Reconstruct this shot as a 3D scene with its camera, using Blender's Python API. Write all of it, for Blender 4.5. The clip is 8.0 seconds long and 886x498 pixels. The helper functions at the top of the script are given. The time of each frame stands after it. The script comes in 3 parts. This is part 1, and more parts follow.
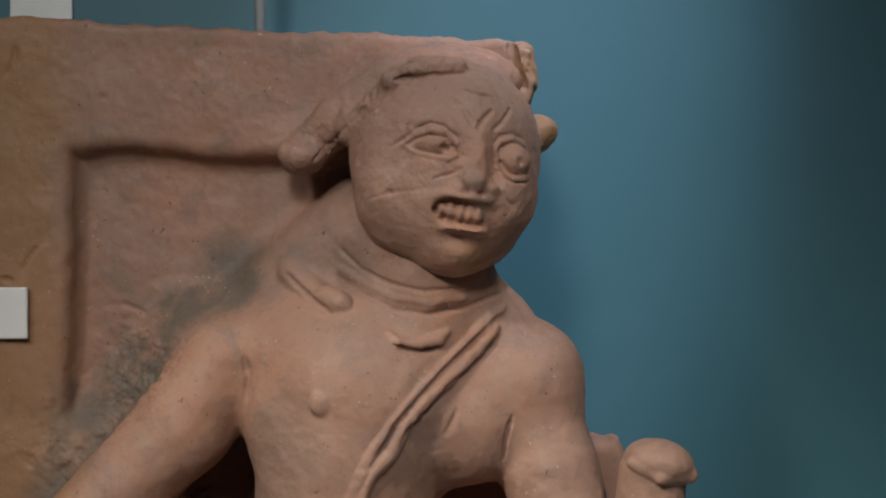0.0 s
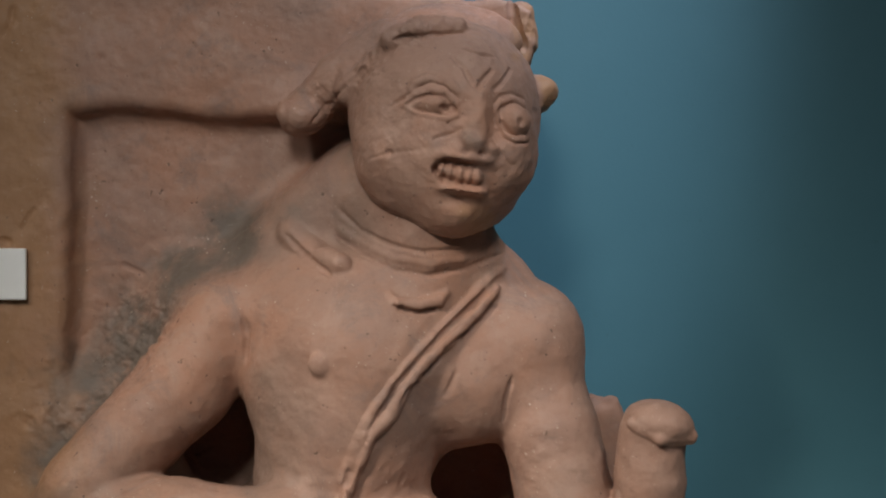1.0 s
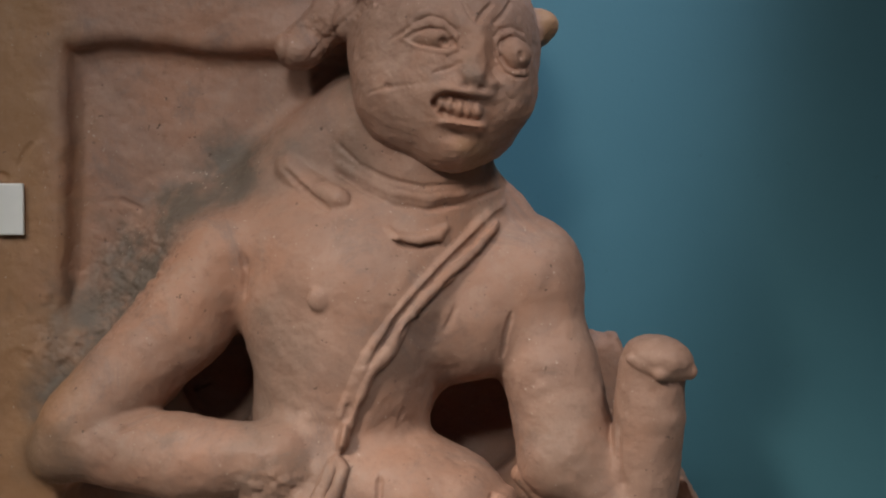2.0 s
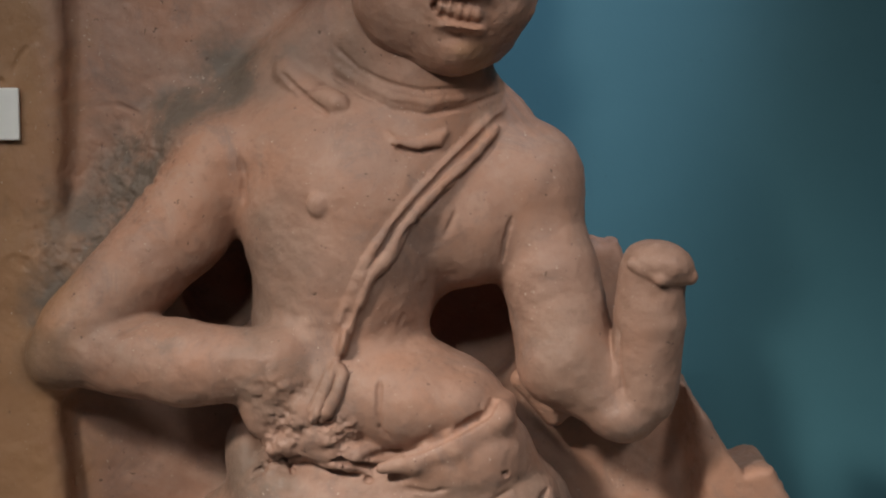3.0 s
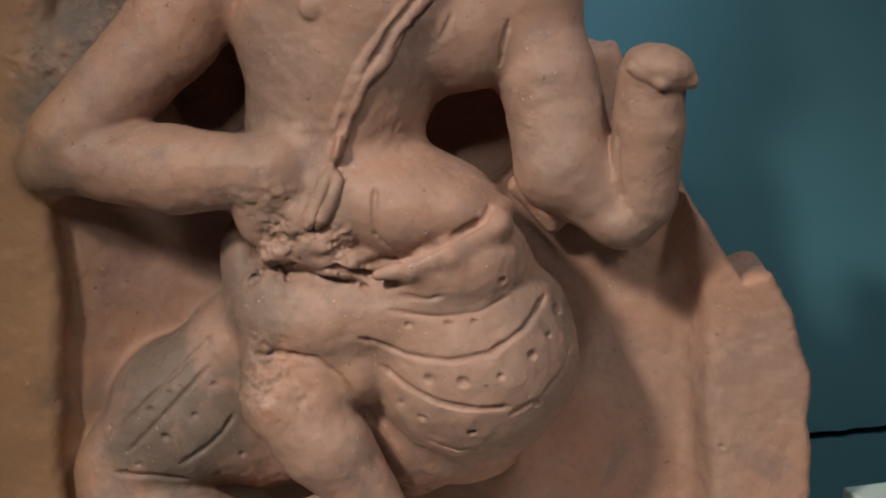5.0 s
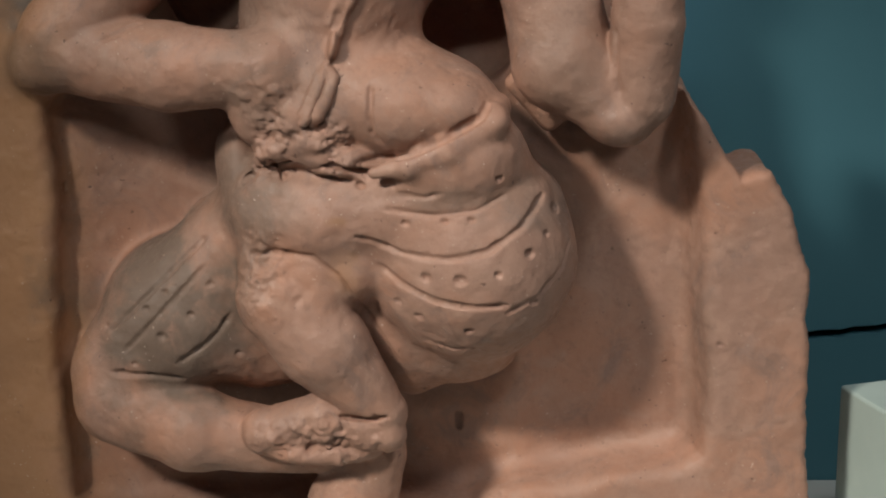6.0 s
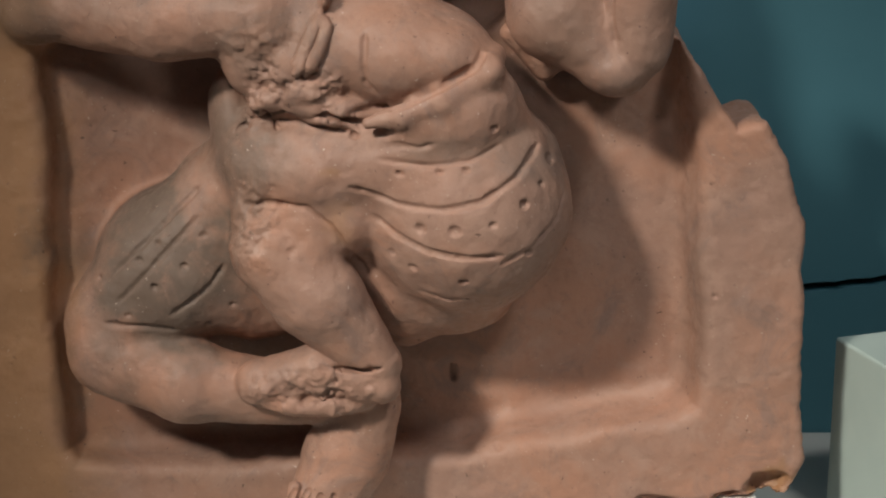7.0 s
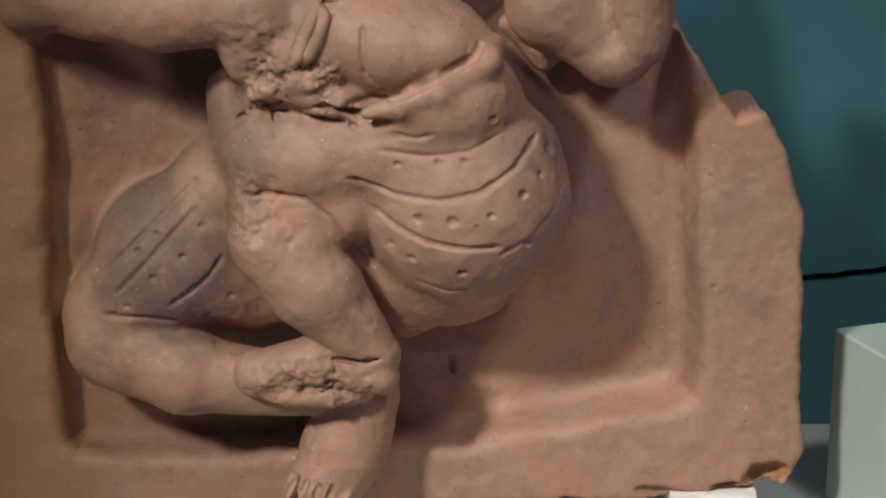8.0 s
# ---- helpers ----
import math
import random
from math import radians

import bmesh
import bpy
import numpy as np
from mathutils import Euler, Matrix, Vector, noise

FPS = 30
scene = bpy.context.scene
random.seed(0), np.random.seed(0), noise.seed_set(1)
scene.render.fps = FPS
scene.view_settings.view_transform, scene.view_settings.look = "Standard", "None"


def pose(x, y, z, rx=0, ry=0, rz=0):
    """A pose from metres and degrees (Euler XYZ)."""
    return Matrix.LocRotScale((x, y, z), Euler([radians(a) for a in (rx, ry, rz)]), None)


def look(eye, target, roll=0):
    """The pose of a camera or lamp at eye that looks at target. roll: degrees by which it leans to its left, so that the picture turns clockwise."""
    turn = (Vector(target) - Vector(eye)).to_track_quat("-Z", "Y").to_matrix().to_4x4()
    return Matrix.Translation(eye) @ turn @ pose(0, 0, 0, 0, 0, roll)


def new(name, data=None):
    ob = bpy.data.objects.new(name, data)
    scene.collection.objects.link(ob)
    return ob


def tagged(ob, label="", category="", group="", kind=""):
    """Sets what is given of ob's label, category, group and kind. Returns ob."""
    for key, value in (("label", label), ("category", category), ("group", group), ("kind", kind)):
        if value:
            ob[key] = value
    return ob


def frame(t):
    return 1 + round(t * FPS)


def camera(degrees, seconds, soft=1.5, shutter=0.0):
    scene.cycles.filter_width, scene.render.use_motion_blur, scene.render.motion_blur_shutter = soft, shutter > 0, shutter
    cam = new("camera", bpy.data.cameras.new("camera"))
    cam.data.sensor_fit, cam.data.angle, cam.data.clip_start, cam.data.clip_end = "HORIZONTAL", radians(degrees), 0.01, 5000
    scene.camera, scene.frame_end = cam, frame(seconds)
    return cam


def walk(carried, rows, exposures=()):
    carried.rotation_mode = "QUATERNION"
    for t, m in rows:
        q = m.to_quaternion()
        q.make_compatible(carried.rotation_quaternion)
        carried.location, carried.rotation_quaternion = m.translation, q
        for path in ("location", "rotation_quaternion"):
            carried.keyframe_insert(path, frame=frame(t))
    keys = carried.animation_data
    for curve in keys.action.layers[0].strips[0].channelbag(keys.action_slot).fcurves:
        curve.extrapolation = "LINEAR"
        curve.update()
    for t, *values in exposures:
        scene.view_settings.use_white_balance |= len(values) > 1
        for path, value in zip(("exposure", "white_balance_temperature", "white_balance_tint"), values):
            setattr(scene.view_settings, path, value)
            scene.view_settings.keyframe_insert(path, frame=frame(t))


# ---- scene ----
cam = camera(27.5, 8.0, soft=2.0)
ROWS = [
    (0.0, 0.0018, -1.2216, 1.5443, 0.000, 0.000, -0.000),
    (0.5, 0.0020, -1.2211, 1.5418, 0.013, -0.285, -0.039),
    (1.0, 0.0010, -1.2182, 1.5392, -0.047, -0.993, -0.009),
    (1.2, 0.0008, -1.2173, 1.5388, -0.063, -1.351, -0.009),
    (2.3, -0.0005, -1.2123, 1.5366, -0.147, -3.720, -0.010),
    (2.5, -0.0007, -1.2113, 1.5362, -0.162, -4.293, -0.010),
    (3.0, -0.0034, -1.2065, 1.5342, -0.300, -5.843, 0.025),
    (3.5, -0.0031, -1.2024, 1.5319, -0.304, -7.423, 0.050),
    (4.0, -0.0015, -1.1988, 1.5313, -0.241, -8.945, 0.044),
    (4.5, -0.0014, -1.1941, 1.5319, -0.285, -10.292, 0.096),
    (4.7, -0.0011, -1.1926, 1.5310, -0.294, -10.900, 0.114),
    (5.8, 0.0006, -1.1840, 1.5260, -0.345, -14.410, 0.214),
    (6.0, 0.0009, -1.1825, 1.5250, -0.354, -14.963, 0.232),
    (6.5, 0.0009, -1.1807, 1.5208, -0.379, -15.770, 0.255),
    (7.0, 0.0009, -1.1790, 1.5186, -0.526, -16.265, 0.198),
    (7.5, 0.0012, -1.1782, 1.5181, -0.564, -16.452, 0.255),
    (8.0, 0.0015, -1.1780, 1.5166, -0.551, -16.475, 0.226),
]
walk(cam, [(t, pose(x, y, z, 90 + pitch, roll, yaw)) for t, x, y, z, yaw, pitch, roll in ROWS])

TOP, WALL = 0.953, 0.215  # plinth top, face of the wall boards

# ---- light: a dim gallery with a few ceiling spots and added fill ----
world = bpy.data.worlds.new("gallery_dusk")
scene.world = world
world.use_nodes = True
world.node_tree.nodes["Background"].inputs["Color"].default_value = (0.6, 0.7, 0.8, 1)
world.node_tree.nodes["Background"].inputs["Strength"].default_value = 0.02


def spot(name, eye, target, power, colour, cone, blend, size):
    lamp = bpy.data.lights.new(name, "SPOT")
    lamp.energy, lamp.color, lamp.spot_size, lamp.spot_blend, lamp.shadow_soft_size = power, colour, radians(cone), blend, size
    ob = new(name, lamp)
    ob.matrix_world = look(eye, target)
    return ob


WARM, NEUTRAL, COOL = (1.0, 0.91, 0.79), (1.0, 0.99, 0.95), (0.78, 0.84, 1.0)
spot("key_spot", (-1.56, -2.1, 3.10), (0.18, 0.0, 0.96), 415, WARM, 18.4, 1.0, 0.16)
# unseen fill lamp, added to brighten the head and upper panel
spot("head_fill", (-0.45, -2.80, 3.05), (-0.13, 0.0, 1.71), 138, (1.0, 0.98, 0.92), 19, 1.0, 0.26)
spot("side_spot", (0.95, -1.30, 3.20), (0.18, 0.0, 1.14), 70, NEUTRAL, 25, 1.0, 0.15)
spot("wall_spot", (0.50, -0.45, 2.9), (0.02, WALL, 1.55), 108, COOL, 20, 1.0, 0.05)
# area lamp added in place of soft light off the ceiling
glow = bpy.data.lights.new("ceiling_bounce", "AREA")
glow.energy, glow.size, glow.color = 7, 2.2, (0.9, 0.95, 1.0)
new("ceiling_bounce", glow).matrix_world = look((0, -1.6, 3.1), (0, -0.6, 0))
scene.view_settings.exposure = 0.0

# ---- materials ----


class Nodes:
    """A small helper to wire one material."""

    def __init__(self, name, rough=0.8):
        self.mat = bpy.data.materials.new(name)
        self.mat.use_nodes = True
        self.tree = self.mat.node_tree
        self.shader = self.tree.nodes["Principled BSDF"]
        self.shader.inputs["Roughness"].default_value = rough
        self.place = self.tree.nodes.new("ShaderNodeTexCoord").outputs["Object"]

    def join(self, a, b):
        self.tree.links.new(a, b)

    def noise(self, scale, detail=4.0, rough=0.55, warp=0.0):
        n = self.tree.nodes.new("ShaderNodeTexNoise")
        n.inputs["Scale"].default_value, n.inputs["Detail"].default_value = scale, detail
        n.inputs["Roughness"].default_value, n.inputs["Distortion"].default_value = rough, warp
        self.join(self.place, n.inputs["Vector"])
        return n.outputs["Fac"]

    def step(self, value, low, high, top=1.0):
        n = self.tree.nodes.new("ShaderNodeMapRange")
        n.interpolation_type = "SMOOTHSTEP"
        for key, number in (("From Min", low), ("From Max", high), ("To Max", top)):
            n.inputs[key].default_value = number
        self.join(value, n.inputs["Value"])
        return n.outputs["Result"]

    def attribute(self, name):
        n = self.tree.nodes.new("ShaderNodeAttribute")
        n.attribute_name = name
        return n.outputs["Fac"]

    def math(self, a, b, operation="MULTIPLY"):
        n = self.tree.nodes.new("ShaderNodeMath")
        n.operation = operation
        for slot, value in zip(n.inputs, (a, b)):
            if isinstance(value, (int, float)):
                slot.default_value = value
            else:
                self.join(value, slot)
        return n.outputs["Value"]

    def mix(self, fac, a, b):
        n = self.tree.nodes.new("ShaderNodeMix")
        n.data_type = "RGBA"
        self.join(fac, n.inputs["Factor"])
        for slot, value in ((n.inputs[6], a), (n.inputs[7], b)):
            if isinstance(value, tuple):
                slot.default_value = (*value, 1)
            else:
                self.join(value, slot)
        return n.outputs[2]

    def bump(self, height, strength, distance, under=None):
        n = self.tree.nodes.new("ShaderNodeBump")
        n.inputs["Strength"].default_value, n.inputs["Distance"].default_value = strength, distance
        self.join(height, n.inputs["Height"])
        if under:
            self.join(under, n.inputs["Normal"])
        return n.outputs["Normal"]

    def finish(self, colour, normal=None, rough=None):
        self.join(colour, self.shader.inputs["Base Color"])
        if normal:
            self.join(normal, self.shader.inputs["Normal"])
        if rough:
            self.join(rough, self.shader.inputs["Roughness"])
        return self.mat


def terracotta():
    m = Nodes("terracotta")
    c = m.mix(m.step(m.noise(8, 6, 0.62, 0.4), 0.36, 0.64), (0.318, 0.190, 0.143), (0.402, 0.209, 0.139))
    c = m.mix(m.step(m.noise(30, 6, 0.68, 0.6), 0.44, 0.70, 0.7), c, (0.400, 0.250, 0.190))
    c = m.mix(m.step(m.noise(19, 7, 0.72, 1.0), 0.50, 0.68, 0.75), c, (0.250, 0.163, 0.133))
    c = m.mix(m.step(m.noise(90, 5, 0.7, 0.3), 0.54, 0.72, 0.45), c, (0.240, 0.144, 0.109))
    c = m.mix(m.attribute("ochre"), c, (0.345, 0.184, 0.088))
    # dark tint: grime, plus shade painted in behind the arm and beside the neck
    c = m.mix(m.math(m.attribute("grime_shade"), m.step(m.noise(45, 6, 0.7, 0.5), 0.12, 0.52)), c, (0.140, 0.106, 0.083))
    cluster = m.step(m.noise(28, 3), 0.42, 0.62)
    c = m.mix(m.math(cluster, m.step(m.noise(420, 2, 0.5), 0.69, 0.75, 0.65)), c, (0.660, 0.533, 0.454))
    pits = m.math(m.step(m.noise(33, 3), 0.40, 0.62), m.step(m.noise(240, 3, 0.5), 0.67, 0.73))
    c = m.mix(m.math(pits, 0.75), c, (0.090, 0.054, 0.039))
    n = m.bump(m.noise(60, 8, 0.70, 0.3), 0.32, 0.0030)
    n = m.bump(m.noise(420, 4, 0.65), 0.3, 0.0009, n)
    n = m.bump(m.math(1.0, pits, "SUBTRACT"), 0.5, 0.0012, n)
    rough = m.step(m.noise(180, 3), 0.3, 0.75, 0.3)
    return m.finish(c, n, m.math(rough, 0.48, "ADD"))


def paint(name, a, b, scale=6.0, rough=0.6, bump=0.15):
    m = Nodes(name, rough)
    c = m.mix(m.step(m.noise(scale, 5, 0.6), 0.35, 0.7), a, b)
    c = m.mix(m.step(m.noise(scale * 30, 3, 0.6), 0.66, 0.8, 0.4), c, tuple(0.75 * x for x in a))
    return m.finish(c, m.bump(m.noise(260, 3), bump, 0.0006))


CLAY = terracotta()
TEAL = paint("teal_wall_paint", (0.052, 0.160, 0.202), (0.060, 0.174, 0.218), 4.0, 0.55)
GREY_GREEN = paint("grey_green_plinth_paint", (0.52, 0.50, 0.48), (0.47, 0.54, 0.51), 8.0, 0.6)
PALE = paint("pale_block_paint", (0.38, 0.47, 0.445), (0.42, 0.51, 0.48), 10.0, 0.6)
WHITE = paint("white_card", (0.84, 0.84, 0.83), (0.88, 0.88, 0.87), 40.0, 0.35)
PLASTER = paint("gallery_white", (0.7, 0.71, 0.7), (0.74, 0.74, 0.73), 3.0, 0.8)
METAL = paint("grey_metal", (0.22, 0.23, 0.23), (0.28, 0.29, 0.29), 60.0, 0.4)
STONE = paint("dark_floor", (0.12, 0.11, 0.10), (0.16, 0.15, 0.14), 5.0, 0.5)
GAP = paint("dark_gap", (0.03, 0.035, 0.03), (0.05, 0.045, 0.035), 60.0, 0.9)


def part(name, bm, material, parent=None, label=""):
    mesh = bpy.data.meshes.new(name)
    bm.to_mesh(mesh)
    bm.free()
    mesh.materials.append(material)
    ob = new(name, mesh)
    ob.parent = parent
    if label:
        ob["label"] = label
    return ob


def box(low, high, bevel=0.0, turn=None, segments=2):
    """A bevelled box between two corners, turned by a matrix."""
    bm = bmesh.new()
    size = Vector(high) - Vector(low)
    middle = (Vector(high) + Vector(low)) / 2
    bmesh.ops.create_cube(bm, size=1, matrix=Matrix.Translation(middle) @ Matrix.Diagonal((*size, 1)))
    if bevel:
        bmesh.ops.bevel(bm, geom=bm.edges[:], offset=bevel, segments=segments, affect="EDGES", profile=0.5)
    if turn:
        bm.transform(turn)
    return bm


# ---- the room ----
for name, low, high, mat, label in (
        ("floor", (-2.6, -3.6, -0.1), (2.6, 0.52, 0.0), STONE, "dark polished stone gallery floor"),
        ("ceiling", (-2.6, -3.6, 3.3), (2.6, 0.52, 3.4), PLASTER, "plain white gallery ceiling"),
        ("wall_south", (-2.6, -3.7, 0), (2.6, -3.6, 3.3), PLASTER, "plain white gallery wall"),
        ("wall_west", (-2.7, -3.6, 0), (-2.6, 0.52, 3.3), PLASTER, "plain white gallery wall"),
        ("wall_east", (2.6, -3.6, 0), (2.7, 0.52, 3.3), PLASTER, "plain white gallery wall"),
        ("wall_north", (-2.6, WALL + 0.020, 0), (2.6, 0.52, 3.3), GAP, "dark wall behind the display boards")):
    tagged(part(name, box(low, high), mat), label, name.split("_")[0], kind="structure")


def ragged_board(name, low_z, high_z, ragged_top, label):
    """A painted backing board whose edge at the joint is chipped and a little slanted."""
    bm = bmesh.new()
    count, x0, x1 = 520, -2.6, 2.6
    rows = []
    for i in range(count + 1):
        x = x0 + (x1 - x0) * i / count
        chip = 0.0022 * noise.noise((x * 90, low_z, 3)) + 0.0012 * noise.noise((x * 260, low_z, 7))
        joint = 1.082 + 0.11 * (x - 0.317) * (abs(x) < 0.9) + chip
        top, bottom = (joint - 0.0075, low_z) if ragged_top else (high_z, joint)
        rows.append([bm.verts.new(p) for p in ((x, WALL, bottom), (x, WALL, top), (x, WALL + 0.019, top), (x, WALL + 0.019, bottom))])
    for a, b in zip(rows, rows[1:]):
        for k in range(4):
            bm.faces.new((a[k], b[k], b[(k + 1) % 4], a[(k + 1) % 4]))
    bmesh.ops.recalc_face_normals(bm, faces=bm.faces[:])
    return tagged(part(name, bm, TEAL), label, "wall", kind="structure")


ragged_board("wall_board_upper", 1.08, 3.3, False, "teal painted display wall board, softly lit")
ragged_board("wall_board_lower", TOP - 0.03, 1.08, True, "teal painted lower board with a chipped top edge")

plinth = new("display_plinth")
tagged(plinth, "pale grey-green painted display plinth under the relief", "plinth")
part("plinth_top", box((-1.4, -0.32, TOP - 0.04), (1.4, WALL - 0.0005, TOP), 0.003), GREY_GREEN, plinth)
part("plinth_body", box((-1.37, -0.29, 0.0), (1.37, 0.21, TOP - 0.0402), 0.003), GREY_GREEN, plinth)


# ---- the terracotta relief ----
def lattice(points, scale, seed, octaves=3, gain=0.5):
    """Smooth value noise in [-1, 1] at many points at once."""
    rng = np.random.default_rng(seed)
    table = rng.uniform(-1, 1, (32, 32, 32)).astype(np.float32)
    total, weight = np.zeros(len(points), np.float32), 1.0
    for octave in range(octaves):
        p = points * (2 ** octave / scale) + 17.3 * octave + 100
        cell = np.floor(p).astype(np.int32)
        f = p - cell
        f = (f * f * (3 - 2 * f)).astype(np.float32)
        a, b = cell & 31, (cell + 1) & 31
        for i in (0, 1):
            for j in (0, 1):
                for k in (0, 1):
                    w = (f[:, 0] if i else 1 - f[:, 0]) * (f[:, 1] if j else 1 - f[:, 1]) * (f[:, 2] if k else 1 - f[:, 2])
                    total += weight * w * table[(b if i else a)[:, 0], (b if j else a)[:, 1], (b if k else a)[:, 2]]
        weight *= gain
    return total


def polygon_distance(xs, zs, points):
    """Signed distance of a grid to a closed outline, negative inside."""
    X, Z = np.meshgrid(xs, zs, indexing="ij")
    best, inside = np.full(X.shape, 9.0), np.zeros(X.shape, bool)
    for (ax, az), (bx, bz) in zip(points, points[1:] + points[:1]):
        ex, ez = bx - ax, bz - az
        t = np.clip(((X - ax) * ex + (Z - az) * ez) / (ex * ex + ez * ez), 0, 1)
        best = np.minimum(best, np.hypot(X - ax - t * ex, Z - az - t * ez))
        if ez:
            inside ^= ((az > Z) != (bz > Z)) & (X < ax + (Z - az) / ez * ex)
    return np.where(inside, -best, best).astype(np.float32)


def blend_max(a, b, k):
    h = np.maximum(k - np.abs(a - b), 0) / k
    return np.maximum(a, b) + h * h * (k / 4)


class Clay:
    """A solid modelled by adding and cutting soft forms on a fine grid, then skinned as one mesh."""

    def __init__(self, low, high, cell):
        self.low, self.cell = np.array(low), cell
        self.axes = [np.arange(a, b, cell).astype(np.float32) for a, b in zip(low, high)]
        self.field = np.full([len(a) for a in self.axes], 0.05, np.float32)
        self.breaks, self.ripple = [], (0.0, 1.0)

    def window(self, low, high):
        index = [slice(max(0, int((a - o) / self.cell)), max(0, int((b - o) / self.cell) + 2)) for a, b, o in zip(low, high, self.low)]
        x, y, z = (axis[s] for axis, s in zip(self.axes, index))
        return tuple(index), x[:, None, None], y[None, :, None], z[None, None, :]

    def merge(self, index, d, k, cut=False):
        if not d.size:
            return
        old = self.field[index]
        if cut:
            self.field[index] = blend_max(old, -d, k)
        else:
            h = np.maximum(k - np.abs(old - d), 0) / k
            self.field[index] = np.minimum(old, d) - h * h * (k / 4)

    def limb(self, a, b, ra, rb, k, cut=False):
        """A rounded limb that tapers from a to b."""
        a, b = np.array(a), np.array(b)
        pad = max(ra, rb) + k + 2 * self.cell
        index, x, y, z = self.window(np.minimum(a, b) - pad, np.maximum(a, b) + pad)
        e = b - a
        t = np.clip(((x - a[0]) * e[0] + (y - a[1]) * e[1] + (z - a[2]) * e[2]) / max(e @ e, 1e-9), 0, 1)
        d = np.sqrt((x - a[0] - t * e[0]) ** 2 + (y - a[1] - t * e[1]) ** 2 + (z - a[2] - t * e[2]) ** 2) - (ra + t * (rb - ra))
        self.merge(index, d.astype(np.float32), k, cut)

    def lump(self, c, r, k, roll=0, yaw=0, cut=False):
        """A rounded lump with three radii; roll turns it clockwise in the front view."""
        c, r = np.array(c), np.array(r)
        pad = r.max() + k + 2 * self.cell
        index, x, y, z = self.window(c - pad, c + pad)
        turn = Euler((0, radians(roll), radians(yaw))).to_matrix().transposed()
        p = (x - c[0], y - c[1], z - c[2])
        q = [(turn[i][0] * p[0] + turn[i][1] * p[1] + turn[i][2] * p[2]) / r[i] for i in range(3)]
        g = np.sqrt((q[0] / r[0]) ** 2 + (q[1] / r[1]) ** 2 + (q[2] / r[2]) ** 2)
        n = np.sqrt(q[0] ** 2 + q[1] ** 2 + q[2] ** 2)
        self.merge(index, (n * (n - 1) / np.maximum(g, 1e-6)).astype(np.float32), k, cut)

    def front(self, x, z):
        """The depth of the surface as seen straight from the front."""
        i, k = (int(np.clip(round((v - self.low[a]) / self.cell), 0, len(self.axes[a]) - 1)) for v, a in ((x, 0), (z, 2)))
        column = self.field[i, :, k]
        hit = np.argmax(column < 0)
        if column[hit] >= 0 or hit == 0:
            return None
        f = column[hit - 1] / (column[hit - 1] - column[hit])
        return self.low[1] + (hit - 1 + f) * self.cell

    def trace(self, points, r, offset, k, cut):
        path = []
        for (ax, az), (bx, bz) in zip(points, points[1:]):
            n = max(1, int(math.hypot(bx - ax, bz - az) / 0.004))
            path += [(ax + (bx - ax) * i / n, az + (bz - az) * i / n) for i in range(n)]
        path.append(points[-1])
        depth = [self.front(x, z) for x, z in path]
        spots = [(x, y + offset, z) for (x, z), y in zip(path, depth) if y is not None]
        for i, (a, b) in enumerate(zip(spots, spots[1:])):
            if abs(a[1] - b[1]) < 0.015:
                wobble = 1 + 0.3 * noise.noise(Vector(a) * 120)
                ends = [0.55 if j in (0, len(spots) - 1) and len(spots) > 4 else 1.0 for j in (i, i + 1)]
                self.limb(a, b, r * wobble * ends[0], r * wobble * ends[1], k, cut)

    def ridge(self, points, r, lift, k):
        self.trace(points, r, r - lift, k, False)

    def groove(self, points, r, depth, k):
        self.trace(points, r, depth - r, k, True)

    def weather(self, amount, scale):
        self.ripple = (amount, scale)

    def crumble(self, c, r, amount, flat=1.0):
        self.breaks.append((np.array(c), r, amount, flat))

    def skin(self):
        """Corners and quads of the surface, one corner to each grid cell that it passes."""
        f = self.field
        f[[0, -1]], f[:, [0, -1]], f[:, :, [0, -1]] = 0.01, 0.01, 0.01
        s = (f < 0).view(np.uint8)
        count = np.zeros([n - 1 for n in s.shape], np.uint8)
        offsets = [(i, j, k) for i in (0, 1) for j in (0, 1) for k in (0, 1)]
        for i, j, k in offsets:
            count += s[i:s.shape[0] - 1 + i, j:s.shape[1] - 1 + j, k:s.shape[2] - 1 + k]
        ci, cj, ck = np.nonzero((count > 0) & (count < 8))
        del count
        number = np.full([n - 1 for n in s.shape], -1, np.int32)
        number[ci, cj, ck] = np.arange(len(ci))
        corner = np.stack([f[ci + i, cj + j, ck + k] for i, j, k in offsets], 1)
        total, hits = np.zeros((len(ci), 3), np.float32), np.zeros(len(ci), np.float32)
        for p in range(8):
            for q in range(p + 1, 8):
                a, b = np.array(offsets[p]), np.array(offsets[q])
                if np.abs(a - b).sum() != 1:
                    continue
                va, vb = corner[:, p], corner[:, q]
                cross = (va < 0) != (vb < 0)
                t = np.where(cross, va / np.where(cross, va - vb, 1), 0)
                total += np.where(cross[:, None], a + t[:, None] * (b - a), 0)
                hits += cross
        spots = np.stack([ci, cj, ck], 1) + total / hits[:, None]
        grad = np.zeros((len(ci), 3), np.float32)
        for n, o in enumerate(offsets):
            grad += corner[:, n:n + 1] * (2 * np.array(o) - 1)
        grad /= np.maximum(np.linalg.norm(grad, axis=1, keepdims=True), 1e-9)
        quads = []
